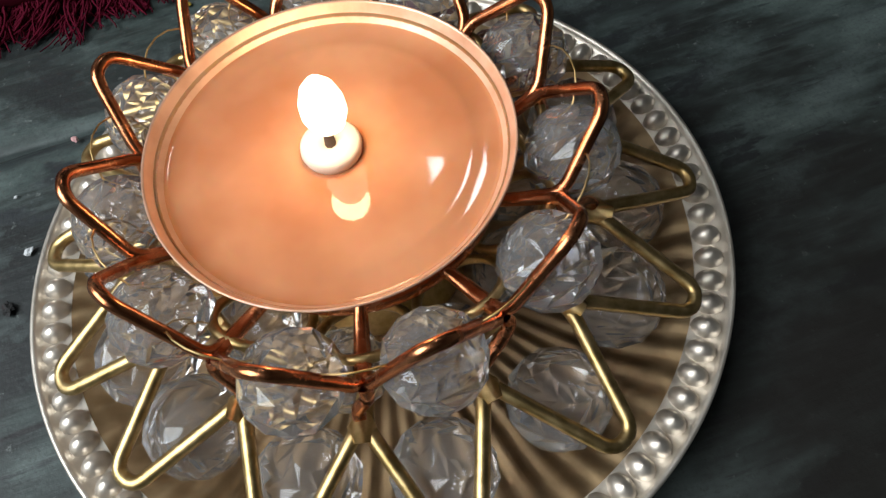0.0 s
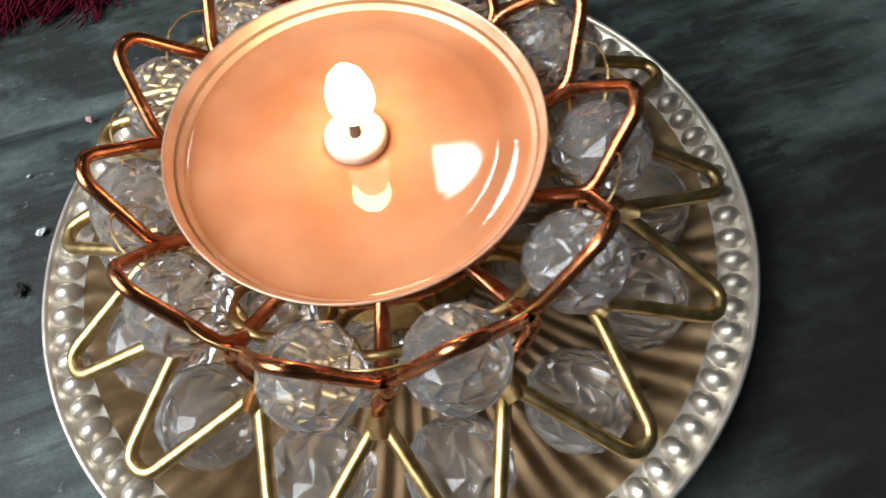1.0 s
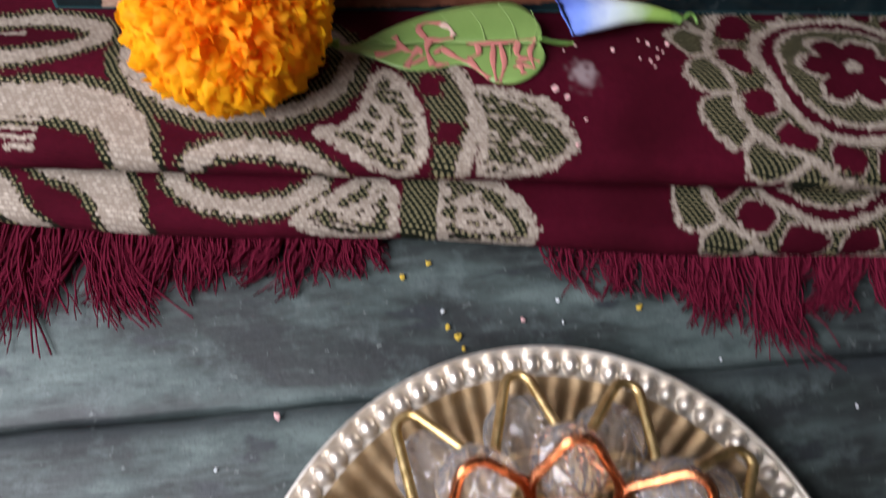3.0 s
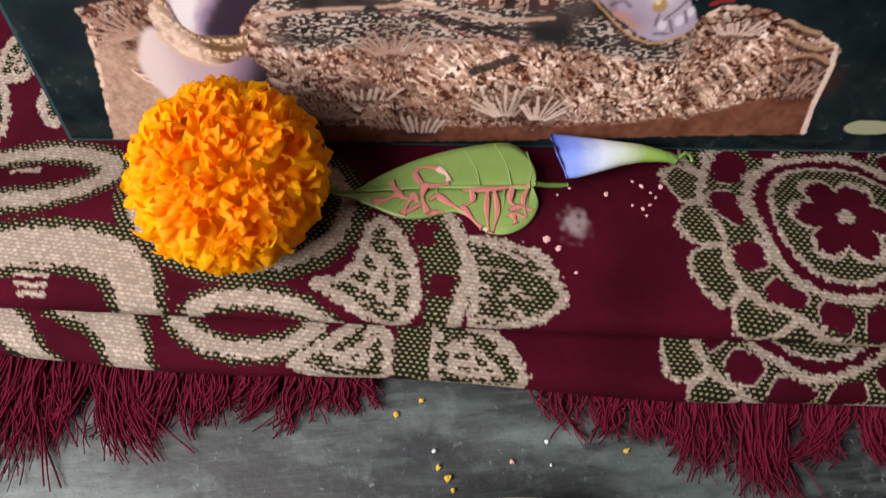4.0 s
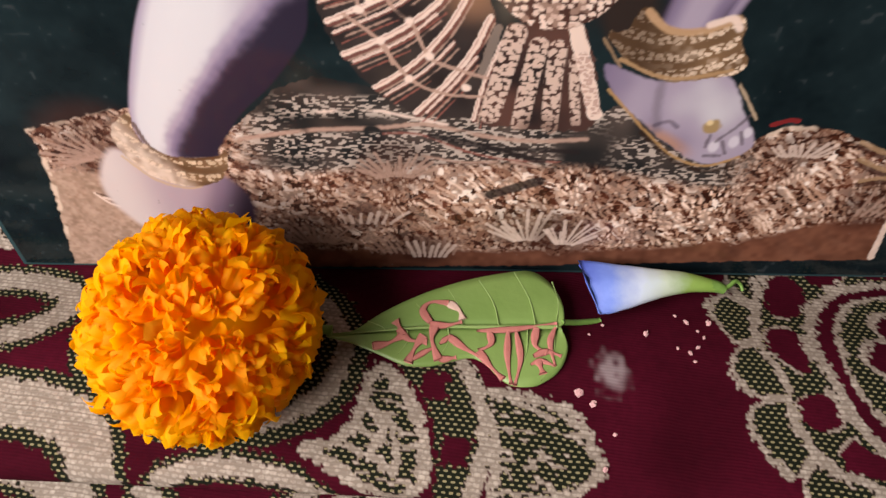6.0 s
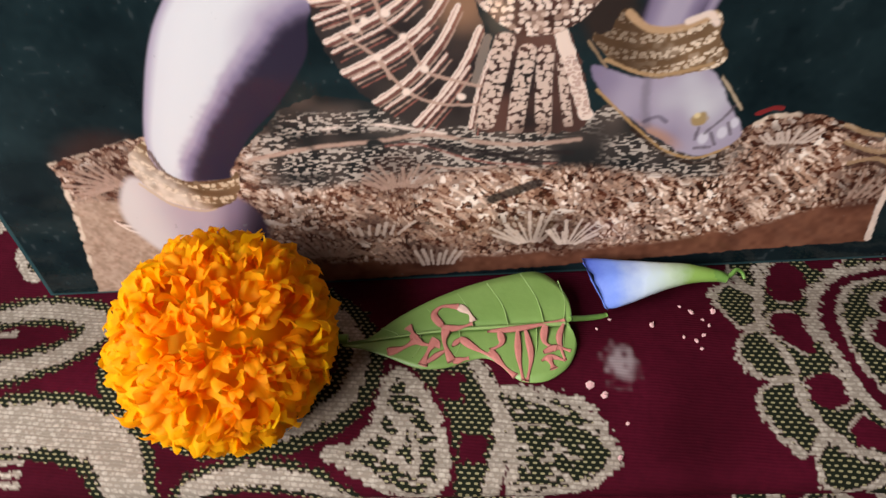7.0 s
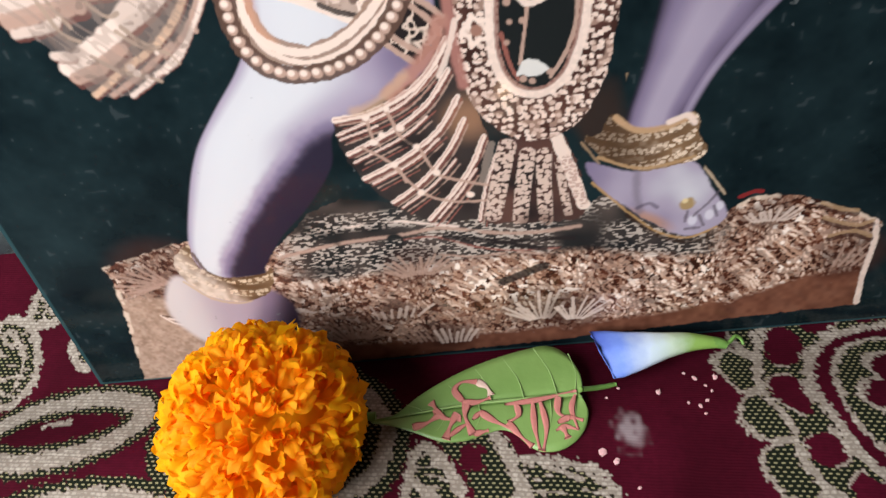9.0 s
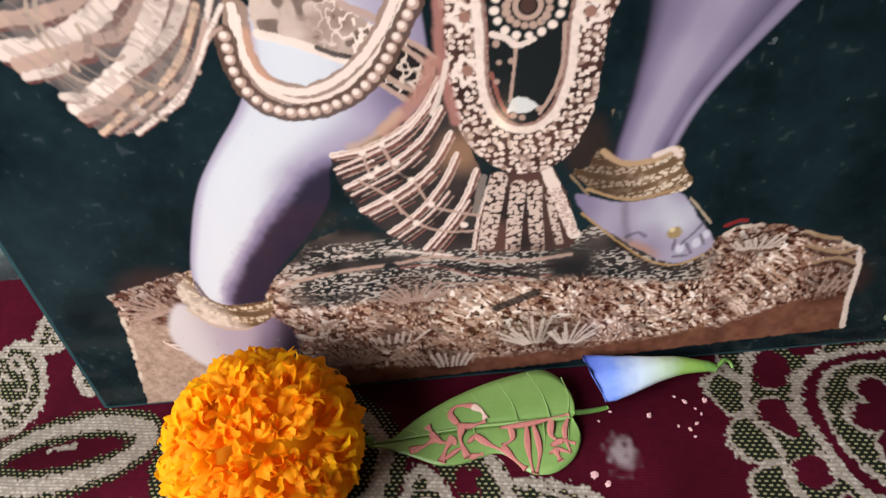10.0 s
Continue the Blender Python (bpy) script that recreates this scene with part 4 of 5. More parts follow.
    stroke([(99.8, 58.5), (98.2, 52.5), (97.7, 50.4)], 0.8, np.array((0.26, 0.20, 0.165)), 0.7)
    for line in ([(81.0, 69.5), (82.2, 65.9), (83.3, 62.3), (85.4, 60.3)], [(75.9, 60.8), (81.2, 56.1), (83.0, 51.9)], [(86.1, 60.6), (88.9, 53.4), (93.5, 51.0), (98.5, 49.3)], [(81.0, 56.1), (85.6, 49.1), (91.3, 46.1), (98.2, 45.5)], [(77.7, 68.1), (78.0, 63.2), (79.2, 60.7)]):
        stroke(line, 0.32, TAN, 0.9, 0.15, 0.2)
    for p in [(81.6, 68.5), (77.6, 67.1), (83.5, 64.1), (78.2, 61.6), (79.9, 63.0), (81.2, 56.3), (85.4, 49.1), (86.0, 59.8), (88.9, 53.4), (95.1, 47.4)]:
        lay(step(0.95, 0.45, np.hypot(X - p[0], Y - p[1]) + 0.4 * (n3 - 0.5)), CREAM)
    # tassel in beaded strings
    tas = shape([(101.3, 59.6), (113.4, 59.0), (116.0, 51.7), (118.0, 42.4), (116.7, 38.2), (97.7, 39.4), (99.4, 49.5)], False, 0.6)
    lay(cover(tas), blend(np.broadcast_to(SOOT, ink.shape), (0.10, 0.045, 0.035), np.clip(n2 * 1.1, 0, 1)))
    m, val = lumps(1.3, 44, 0.72, 0.50)
    for line, half in (([(102.7, 57.7), (101.1, 50.7), (99.3, 41.7)], 1.75), ([(106.5, 55.6), (105.5, 48.7), (104.6, 39.8)], 1.55), ([(109.6, 55.2), (109.5, 48.2), (109.8, 39.1)], 1.45), ([(112.4, 53.5), (113.2, 47.0), (114.3, 40.1)], 0.8)):
        d = away(X, Y, spline(line, False, 6))
        lay(step(half + 0.2, half - 0.2, d) * m * step(38.0, 43.0, Y + 3 * (n2 - 0.5)), CREAM * 0.95)
        lay(0.5 * step(half + 0.2, half - 0.2, d) * m, TAN)
    stroke([(111.9, 58.7), (113.9, 53.3), (116.1, 45.9), (117.2, 42.0)], 1.25, CREAM, 0.95)
    m2, _ = lumps(1.2, 50, 0.7, 0.42)
    lay(0.5 * m2 * step(1.4, 1.0, away(X, Y, [(113.9, 53.3), (116.9, 42.8)])), ROSE)

    # beaded garland that hangs in a loop
    outer = shape([(96.7, 99.8), (95.4, 88.6), (95.1, 81.3), (95.7, 72.2), (99.1, 64.2), (104.7, 59.2), (110.7, 58.8), (116.1, 61.7), (119.9, 68.6), (121.5, 75.9), (122.6, 85.3), (123.0, 96.7)], True, 0.4)
    inner = shape([(103.8, 99.0), (102.8, 87.7), (102.4, 79.4), (103.4, 73.6), (105.8, 70.5), (109.4, 69.8), (112.7, 72.4), (115.0, 78.9), (115.8, 86.1), (116.2, 97.5)], True, 0.2)
    lay(cover(outer), blend(np.broadcast_to(np.array((0.030, 0.013, 0.011)), ink.shape), (0.105, 0.045, 0.034), np.clip(n2, 0, 1)))
    m, val = lumps(1.45, 45, 0.85, 0.40)
    lay(cover(outer) * m, blend(np.broadcast_to(TAN, ink.shape), CREAM, val))
    lay(0.6 * cover(outer) * step(0.66, 0.78, n3), TAN)
    lay(0.9 * step(1.15, 0.75, np.abs(inner + 1.3)) * cover(outer), CREAM)
    lay(0.8 * step(0.75, 0.35, np.abs(inner + 0.2)), np.array((0.20, 0.085, 0.065)))
    lay(cover(inner), np.array((0.012, 0.014, 0.014)))
    stroke([(115.7, 88.1), (115.2, 81.0), (113.6, 75.8), (111.0, 71.5)], 0.38, TAN, 0.95)
    stroke([(102.8, 80.4), (104.0, 74.7), (105.4, 71.6)], 0.35, ROSE, 0.9)
    stroke([(107.5, 86.1), (106.8, 81.0), (105.8, 74.5)], 0.30, TAN, 0.95, 0.15)
    lay(cover(shape([(105.2, 72.4), (106.0, 75.0), (107.6, 75.4), (110.0, 73.9), (111.0, 72.9), (109.5, 72.0), (106.9, 72.0)], False, 0.7), 0.2), np.array((0.62, 0.58, 0.53)))
    for p in [(103.7, 78.6), (104.2, 82.2), (106.4, 82.3), (104.0, 85.7), (106.2, 71.5), (107.9, 70.9), (111.0, 72.4)]:
        lay(0.9 * step(0.75, 0.4, np.hypot(X - p[0], Y - p[1]) + 0.5 * (n3 - 0.5)), TAN)
    stroke([(103.4, 87.6), (105.7, 86.6), (107.5, 85.1), (110.4, 85.8)], 0.55, CREAM, 0.9)
    # medallion of beads round a dark stone
    for k in range(2):
        for q in range(16):
            w = 2 * math.pi * (q + 0.5 * k) / 16
            lay(step(0.95, 0.5, np.hypot(X - 109.6 - (5.6 - 2.0 * k) * math.cos(w), Y - 91.6 - (5.0 - 1.8 * k) * math.sin(w)) + 0.3 * (n3 - 0.5)), CREAM if k == 0 else TAN)
    far = np.hypot(X - 109.6, Y - 91.8)
    lay(step(0.6, 0.3, np.abs(far - 2.1)), TAN)
    lay(step(1.5, 1.1, far), np.array((0.07, 0.035, 0.028)))
    # flower bosses in the garland
    for p in ((99.1, 91.1), (98.8, 81.4), (119.8, 89.6)):
        far = np.hypot(X - p[0], Y - p[1])
        lay(step(0.75, 0.3, np.abs(far - 2.0 + 0.4 * np.cos(5 * np.arctan2(Y - p[1], X - p[0])))), CREAM)
        lay(step(1.2, 0.8, far), np.array((0.30, 0.15, 0.11)))
    # rosy band beside the garland
    stroke([(95.6, 98.1), (94.5, 88.7), (94.5, 81.4), (95.7, 71.6)], 0.95, np.array((0.36, 0.155, 0.125)), 0.9, 0.5)
    stroke([(95.3, 83.5), (93.7, 78.2), (91.7, 73.9)], 0.5, CREAM, 0.8, 0.2)

    # cloth band and lace at the hip
    hip = shape([(65.8, 101.7), (76.4, 100.4), (79.0, 95.5), (83.9, 91.5), (82.4, 88.2), (79.3, 84.6), (75.7, 86.5), (70.1, 89.6), (64.4, 91.8), (64.0, 95.4)], False, 0.5)
    lay(cover(hip), blend(np.broadcast_to(np.array((0.20, 0.115, 0.085)), ink.shape), (0.62, 0.47, 0.385), np.clip(0.6 * n2 + 0.15 * n3 + 0.5 * step(80, 66, X), 0, 1)))
    swirl = ridge(X, Y, 1.7, 55)
    lay(0.7 * cover(hip) * step(0.62, 0.8, field(X, Y, 1.7, 57)), UMBER)
    lay(cover(hip) * step(72, 80, X) * step(0.80, 0.93, swirl), CREAM)
    lay(cover(hip) * step(70, 80, X) * step(0.40, 0.22, swirl), UMBER)
    stroke([(64.5, 92.3), (70.2, 90.0), (76.3, 86.8), (79.3, 84.9)], 0.8, CREAM, 0.9)
    stroke([(73.8, 88.7), (77.3, 86.9), (81.0, 86.0)], 0.45, SOOT, 0.9)
    stroke([(79.1, 95.9), (83.3, 93.2), (85.8, 91.3)], 0.7, TAN, 0.9)
    lace = shape([(84.8, 89.9), (89.1, 88.4), (93.5, 84.7), (92.1, 79.5), (88.2, 76.4), (84.8, 79.3), (81.4, 81.4), (82.9, 85.5)], False, 0.5)
    lay(cover(lace), SOOT)
    swirl = ridge(X, Y, 2.4, 56)
    lay(cover(lace) * step(0.84, 0.94, swirl), np.array((0.60, 0.45, 0.36)))
    for line in ([(88.1, 88.9), (91.3, 86.6), (93.3, 84.5)], [(88.4, 86.9), (91.4, 83.9), (92.6, 81.6)], [(84.3, 82.4), (86.5, 80.4), (88.8, 78.8)], [(82.9, 81.2), (85.7, 78.6), (87.7, 76.9)]):
        stroke(line, 0.5, TAN, 0.95)
    stroke([(92.8, 83.8), (91.1, 79.6), (87.8, 75.5), (82.5, 71.2)], 1.3, np.array((0.40, 0.185, 0.14)), 0.9, 0.7)
    stroke([(85.6, 74.6), (80.2, 69.9), (75.7, 68.4)], 0.9, np.array((0.52, 0.33, 0.22)), 0.7, 0.8)
    # looped band with a string of large beads
    loop = [(61.9, 96.6), (61.2, 89.7), (63.0, 83.3), (68.8, 80.1), (75.1, 81.1), (81.3, 85.2), (86.1, 90.7), (89.1, 96.1)]
    stroke(loop, 2.2, np.array((0.30, 0.19, 0.14)), 0.95)
    stroke([(62.4, 92.6), (62.4, 86.9), (64.4, 82.7)], 1.1, np.array((0.55, 0.28, 0.18)), 0.8, 0.8)
    stroke([(p - 0.3, q + 0.8) for p, q in loop], 0.75, CREAM, 0.95)
    stroke([(p + 0.2, q - 1.1) for p, q in loop], 0.5, CREAM, 0.9)
    chain = spline([(59.1, 93.0), (58.8, 89.5), (58.9, 85.2), (60.4, 81.2), (63.2, 78.3), (68.0, 76.8), (73.8, 77.3), (79.4, 79.7), (84.0, 83.8), (87.2, 88.4), (90.3, 93.2), (92.7, 97.6)], False, 40)
    gone = np.concatenate([[0], np.cumsum(np.hypot(*np.diff(chain, axis=0).T))])
    stroke([tuple(p) for p in chain[::40]], 1.7, np.array((0.10, 0.055, 0.040)), 0.95)
    for q in np.arange(0.5, gone[-1], 2.15):
        p = np.array([np.interp(q, gone, chain[:, 0]), np.interp(q, gone, chain[:, 1])])
        far = np.hypot(X - p[0], Y - p[1]) + 0.35 * (n3 - 0.5)
        lay(step(1.15, 0.8, far), TAN)
        lay(step(0.85, 0.4, np.hypot(X - p[0] + 0.2, Y - p[1] - 0.25)), CREAM)

    # loose end of the sash: bright pleats over grey, tied with strings
    drape = shape([(18.6, 100.8), (18.6, 95.4), (21.8, 94.3), (22.1, 92.2), (22.9, 89.1), (26.0, 88.7), (27.9, 85.4), (28.8, 82.1), (30.1, 79.5), (31.2, 77.1), (33.9, 76.3), (37.7, 76.3), (43.8, 78.4), (48.2, 81.3), (52.3, 86.6), (55.9, 92.2), (58.5, 94.3), (62.2, 102.1), (46.0, 107.6)], False, 0.5)
    lay(cover(drape), blend(np.broadcast_to(np.array((0.050, 0.044, 0.043)), ink.shape), (0.105, 0.088, 0.083), np.clip(n2, 0, 1)))
    for line, half, color in (
        ([(19.0, 99.8), (23.8, 99.8), (29.5, 99.7), (35.1, 100.6), (39.3, 102.6)], 1.3, TAN), ([(21.8, 94.3), (27.9, 94.4), (34.7, 96.4), (40.2, 99.2), (44.7, 103.3)], 2.0, CREAM * 0.85), ([(23.1, 91.7), (29.5, 92.5), (35.2, 93.1)], 1.5, TAN), ([(23.3, 89.5), (27.3, 89.8), (30.3, 90.5)], 0.9, CREAM * 0.8), ([(36.9, 94.7), (41.3, 94.9), (45.7, 98.0), (48.8, 101.9)], 1.0, TAN),
        ([(29.6, 82.7), (36.3, 86.4), (41.8, 90.0), (46.3, 94.5), (50.7, 100.8)], 1.9, CREAM), ([(29.8, 80.6), (34.0, 81.9), (39.3, 84.9)], 1.2, TAN), ([(41.8, 88.7), (46.7, 91.3), (51.0, 95.0), (54.7, 100.3)], 1.05, CREAM * 0.8), ([(27.8, 85.0), (30.5, 84.6)], 0.8, CREAM * 0.8),
        ([(31.6, 77.1), (37.7, 80.8), (45.5, 85.2), (51.0, 90.4), (55.9, 98.2)], 0.62, np.array((0.62, 0.40, 0.27))), ([(34.5, 76.7), (40.9, 80.2), (47.9, 84.9)], 0.5, TAN), ([(38.0, 76.3), (45.4, 80.8), (50.9, 86.2), (55.2, 92.5), (58.6, 98.9)], 0.48, CREAM * 0.9), ([(46.1, 82.7), (51.7, 87.7), (56.5, 95.3)], 0.4, TAN), ([(43.5, 79.8), (47.9, 81.8), (52.6, 87.6), (56.5, 93.3), (60.1, 97.7)], 0.40, CREAM)):
        stroke([(a + 0.3 * half, b - 0.8 * half) for a, b in line], half * 0.95, ROSE * 0.7, 0.55)
        stroke(line, half, color, 0.95, 0.3)
    for line in ([(29.5, 103.3), (28.3, 97.7), (29.4, 93.4), (30.6, 89.0), (33.0, 87.0)], [(31.1, 103.1), (29.7, 98.5), (30.8, 93.9), (32.6, 89.5)], [(35.6, 97.3), (36.6, 93.7), (39.1, 90.7), (41.1, 91.1)], [(39.6, 88.1), (42.7, 85.0), (46.4, 83.5), (47.9, 81.4)], [(40.8, 88.8), (43.3, 85.5), (45.8, 84.6)], [(33.9, 84.2), (37.3, 81.1), (41.8, 79.4), (43.8, 78.4)]):
        stroke(line, 0.36, np.array((0.38, 0.27, 0.20)), 0.9, 0.2, 0.15)
    for p in [(31.1, 91.1), (39.5, 81.5), (41.8, 79.5), (44.9, 83.6), (40.3, 80.2), (45.2, 80.2)]:
        lay(0.9 * step(0.9, 0.4, np.hypot(X - p[0], Y - p[1]) + 0.6 * (n3 - 0.5)), CREAM)
    lay(0.45 * cover(drape) * step(0.80, 0.93, ridge(X + 0.8 * Y, (Y - 0.8 * X) * 0.25, 2.2, 66)), np.array((0.30, 0.22, 0.18)))
    lay(0.5 * cover(drape) * step(0.66, 0.8, n3) * step(0.4, 0.7, n2), np.array((0.16, 0.11, 0.09)))
    lay(0.30 * cover(drape) * step(0.45, 0.75, n2), np.array((0.22, 0.16, 0.13)))
    stroke([(58.8, 94.0), (56.7, 92.8), (54.8, 90.0), (52.7, 86.5)], 0.35, TAN, 0.9, 0.2, 0.4)
    # pale mark near the corner
    lay(cover(inside(X, Y, spline([(188.5, 8), (191, 10), (197.5, 9.8), (200.5, 7.8), (198, 6), (191, 6)]))), np.array((0.30, 0.32, 0.20)))
    lay(cover(np.abs(X - 105) - 104.2, 0.2) + cover(0.5 - Y, 0.2), np.array((0.02, 0.05, 0.055)))
    Zg = 0.00015 * (field(X, Y, 60, 51) - 0.5)
    put("print", sheet("print", np.stack([X * 1.0125 / 1000, Y / 1000, Zg], -1), PRINT, "ink", ink), thing)


picture()


# ---- plate ----
PLATE_AT = Vector((0.0587, -0.0443, 0.0))


def plate():
    thing = root("plate", PLATE_AT, "round silver plate with a beaded rim, on wooden boards", "plate")
    prof = [(0.0, 0.0022), (0.020, 0.0022), (0.034, 0.0024), (0.044, 0.0034), (0.0485, 0.0058), (0.0505, 0.0070), (0.0522, 0.0076), (0.0570, 0.0080), (0.0573, 0.0088), (0.0577, 0.0093), (0.0582, 0.0092), (0.0583, 0.0087), (0.0578, 0.0080), (0.0560, 0.0066), (0.0500, 0.0050), (0.0450, 0.0018), (0.0400, 0.0001), (0.0, 0.0001)]
    prof = [(r * 0.994, z) for r, z in prof]
    inner, outer = prof[:7], prof[6:]
    segs = 420
    for name, part_, mat in (("dish", inner, DISH), ("rim", outer, PLATE)):
        n, verts, faces = len(part_), [], []
        for s in range(segs):
            a = 2 * math.pi * s / segs
            for r, z in part_:
                flute = 0.00042 * math.cos(a * 70) * float(step(0.017, 0.026, r) * step(0.0525, 0.050, r)) if name == "dish" else 0
                verts.append((r * math.cos(a), r * math.sin(a), z + flute))
        for s in range(segs):
            t = (s + 1) % segs
            for i in range(n - 1):
                faces.append((s * n + i, t * n + i, t * n + i + 1, s * n + i + 1))
        last = put(name, mesh_of(name, verts, faces, mat), thing, "fluted brassy dish" if name == "dish" else "silver rim")
    bead = lathe([(0.0, 0.0019), (0.0007, 0.0017), (0.0013, 0.0012), (0.0017, 0.0005), (0.00185, -0.0004)], 12)
    me = mesh_of("bead", *bead, PLATE)
    for k in range(84):
        a = 2 * math.pi * k / 84
        ob = put("bead", me, last, at=(0.0543 * math.cos(a), 0.0543 * math.sin(a), 0.0079))
        ob.rotation_euler, ob.scale = (0, 0, a), (1.28, 1.02, 1.1)


plate()


# ---- crystal candle holder ----
GOLD_TIPS = [-2.6, 24.2, 50.4, 79.0, 103.6, 130.3, 156.1, 178.0, 203.5, 224.5, 251.6, 279.5, 307.3, 333.9]
COPPER_TIPS = [-5.7, 27.9, 62.0, 94.1, 123.8, 154.2, 187.0, 217.0, 254.0, 286.0, 322.0]


def ring_point(a, r, z, c=(0.0, 0.0)):
    return Vector((c[0] + r * math.cos(radians(a)), c[1] + r * math.sin(radians(a)), z))


def rounded(points, cut, steps=5):
    """A polyline whose inner corners are rounded."""
    p = [Vector(q) for q in points]
    out = [p[0]]
    for a, b, c in zip(p, p[1:], p[2:]):
        u, w = (a - b).normalized() * min(cut, (a - b).length * 0.45), (c - b).normalized() * min(cut, (c - b).length * 0.45)
        for s in range(steps + 1):
            t = s / steps
            out.append((b + u) * (1 - t) ** 2 + 2 * b * t * (1 - t) + (b + w) * t * t)
    return out + [p[-1]]


def crystal_mesh(name, radius, seed):
    rng = random.Random(seed)
    verts, faces, seg = [], [], 12
    rings = [(0.34, 0.93), (0.62, 0.78), (0.86, 0.48), (0.99, 0.12), (0.97, -0.24), (0.78, -0.62), (0.40, -0.90)]
    for i, (r, z) in enumerate(rings):
        for k in range(seg):
            a = 2 * math.pi * (k + 0.5 * (i % 2)) / seg
            verts.append((radius * r * math.cos(a), radius * r * math.sin(a), radius * z * 0.95))
    for i in range(len(rings) - 1):
        for k in range(seg):
            a, b = i * seg + k, i * seg + (k + 1) % seg
            c, d = (i + 1) * seg + k, (i + 1) * seg + (k + 1) % seg
            faces += [(a, c, b), (b, c, d)] if i % 2 else [(a, c, d), (a, d, b)]
    faces.append(tuple(range(seg)))
    faces.append(tuple(range((len(rings) - 1) * seg, len(rings) * seg))[::-1])
    return mesh_of(name, verts, faces, GLASS, smooth=False)


def holder():
    thing = root("candle_holder", PLATE_AT + Vector((0, 0, 0.0026)), "lotus-shaped candle holder of copper and brass wire with crystals", "candle holder")
    dz = -0.0026
    up = (-0.0009, 0.0004)
    rng = random.Random(9)
    g_mid = [(GOLD_TIPS[i] + (GOLD_TIPS[i + 1] if i + 1 < 14 else GOLD_TIPS[0] + 360)) / 2 for i in range(14)]
    c_mid = [(COPPER_TIPS[i] + (COPPER_TIPS[i + 1] if i + 1 < 11 else COPPER_TIPS[0] + 360)) / 2 for i in range(11)]
    for i, a in enumerate(GOLD_TIPS):
        lo, hi = g_mid[i - 1] - (360 if i == 0 else 0), g_mid[i]
        z = 0.0165 + rng.uniform(-0.0006, 0.0006)
        path = [ring_point(lo, 0.0275, 0.0180 + dz), ring_point(lo + 0.8, 0.0350, 0.0222 + dz), ring_point(a - 2.2, 0.0507, z + dz), ring_point(a + 2.2, 0.0507, z + dz), ring_point(hi - 0.8, 0.0350, 0.0222 + dz), ring_point(hi, 0.0275, 0.0180 + dz)]
        put("lower_petal", mesh_of("lower_petal", *tube(rounded(path, 0.0022), 0.00104), GOLD), thing, "brass wire petal")
        weld = tube([ring_point(hi, 0.0335, 0.0217 + dz), ring_point(hi, 0.0350, 0.0224 + dz), ring_point(hi, 0.0370, 0.0220 + dz)], 0.00155, taper=lambda t: 0.75 + 0.5 * math.sin(math.pi * t))
        put("solder_joint", mesh_of("solder_joint", *weld, GOLD), thing)
    for i, a in enumerate(COPPER_TIPS):
        lo, hi = c_mid[i - 1] - (360 if i == 0 else 0), c_mid[i]
        z = 0.0406 + rng.uniform(-0.0006, 0.0006)
        # the petals of one side are bent lower and wider
        bent = lambda q: max(0.0, -math.sin(radians(q)))
        r_lo, r_hi, z_lo, z_hi = 0.0292 + 0.0036 * bent(lo), 0.0292 + 0.0036 * bent(hi), 0.0330 - 0.0022 * bent(lo), 0.0330 - 0.0022 * bent(hi)
        z += 0.0014 * bent(a)
        path = [ring_point(lo, 0.0210, 0.0275 + dz, up), ring_point(lo + 0.6, r_lo, z_lo + dz, up), ring_point(a - 3, 0.0347, z + dz, up), ring_point(a + 3, 0.0347, z + dz, up), ring_point(hi - 0.6, r_hi, z_hi + dz, up), ring_point(hi, 0.0210, 0.0275 + dz, up)]
        put("upper_petal", mesh_of("upper_petal", *tube(rounded(path, 0.0020), 0.00092), COPPER), thing, "copper wire petal")
        loop = [ring_point(hi, 0.0235, 0.0255 + dz, up) + Vector((0.0062 * math.cos(t) * -math.sin(radians(hi)), 0.0062 * math.cos(t) * math.cos(radians(hi)), 0)) + ring_point(hi, 0.0058 * math.sin(t), 0.0050 * math.sin(t)) for t in np.linspace(0, 2 * math.pi, 24, endpoint=False)]
        put("wire_loop", mesh_of("wire_loop", *tube(loop, 0.00072, closed=True), GOLD), thing, "brass wire loop")
        near = min(g_mid, key=lambda g: abs((g - hi + 180) % 360 - 180))
        strut = spline([ring_point(hi, r_hi, z_hi + dz, up), ring_point(hi, r_hi + 0.0008, 0.0285 + dz, up), ring_point(near, 0.0335, 0.0248 + dz), ring_point(near, 0.0350, 0.0222 + dz)], False, 5)
        put("strut", mesh_of("strut", *tube(strut, 0.00095), COPPER), thing, "copper wire strut")
        thread = [ring_point(hi + 9 * math.sin(t) * 1.3, 0.0305 + 0.0030 * math.cos(t), 0.0320 + 0.0060 * math.cos(t) + dz, up) for t in np.linspace(0, 2 * math.pi, 20, endpoint=False)]
        put("thread_wire", mesh_of("thread_wire", *tube(thread, 0.00014, closed=True, sides=5), GOLD), thing)
    for me, angles, r, z, c in ((crystal_mesh("crystal", 0.0079, 1), GOLD_TIPS, 0.0400, 0.0106, (0, 0)), (crystal_mesh("crystal_small", 0.0070, 2), COPPER_TIPS, 0.0318, 0.0300, up)):
        for a in angles:
            ob = put("crystal", me, thing, "clear faceted crystal", ring_point(a, r, z + dz, c))
            ob.rotation_euler = (rng.uniform(-0.5, 0.5), rng.uniform(-0.5, 0.5), rng.uniform(0, 6.28))
    # inner row of crystals and the ring under the cup
    me = crystal_mesh("crystal_inner", 0.0068, 3)
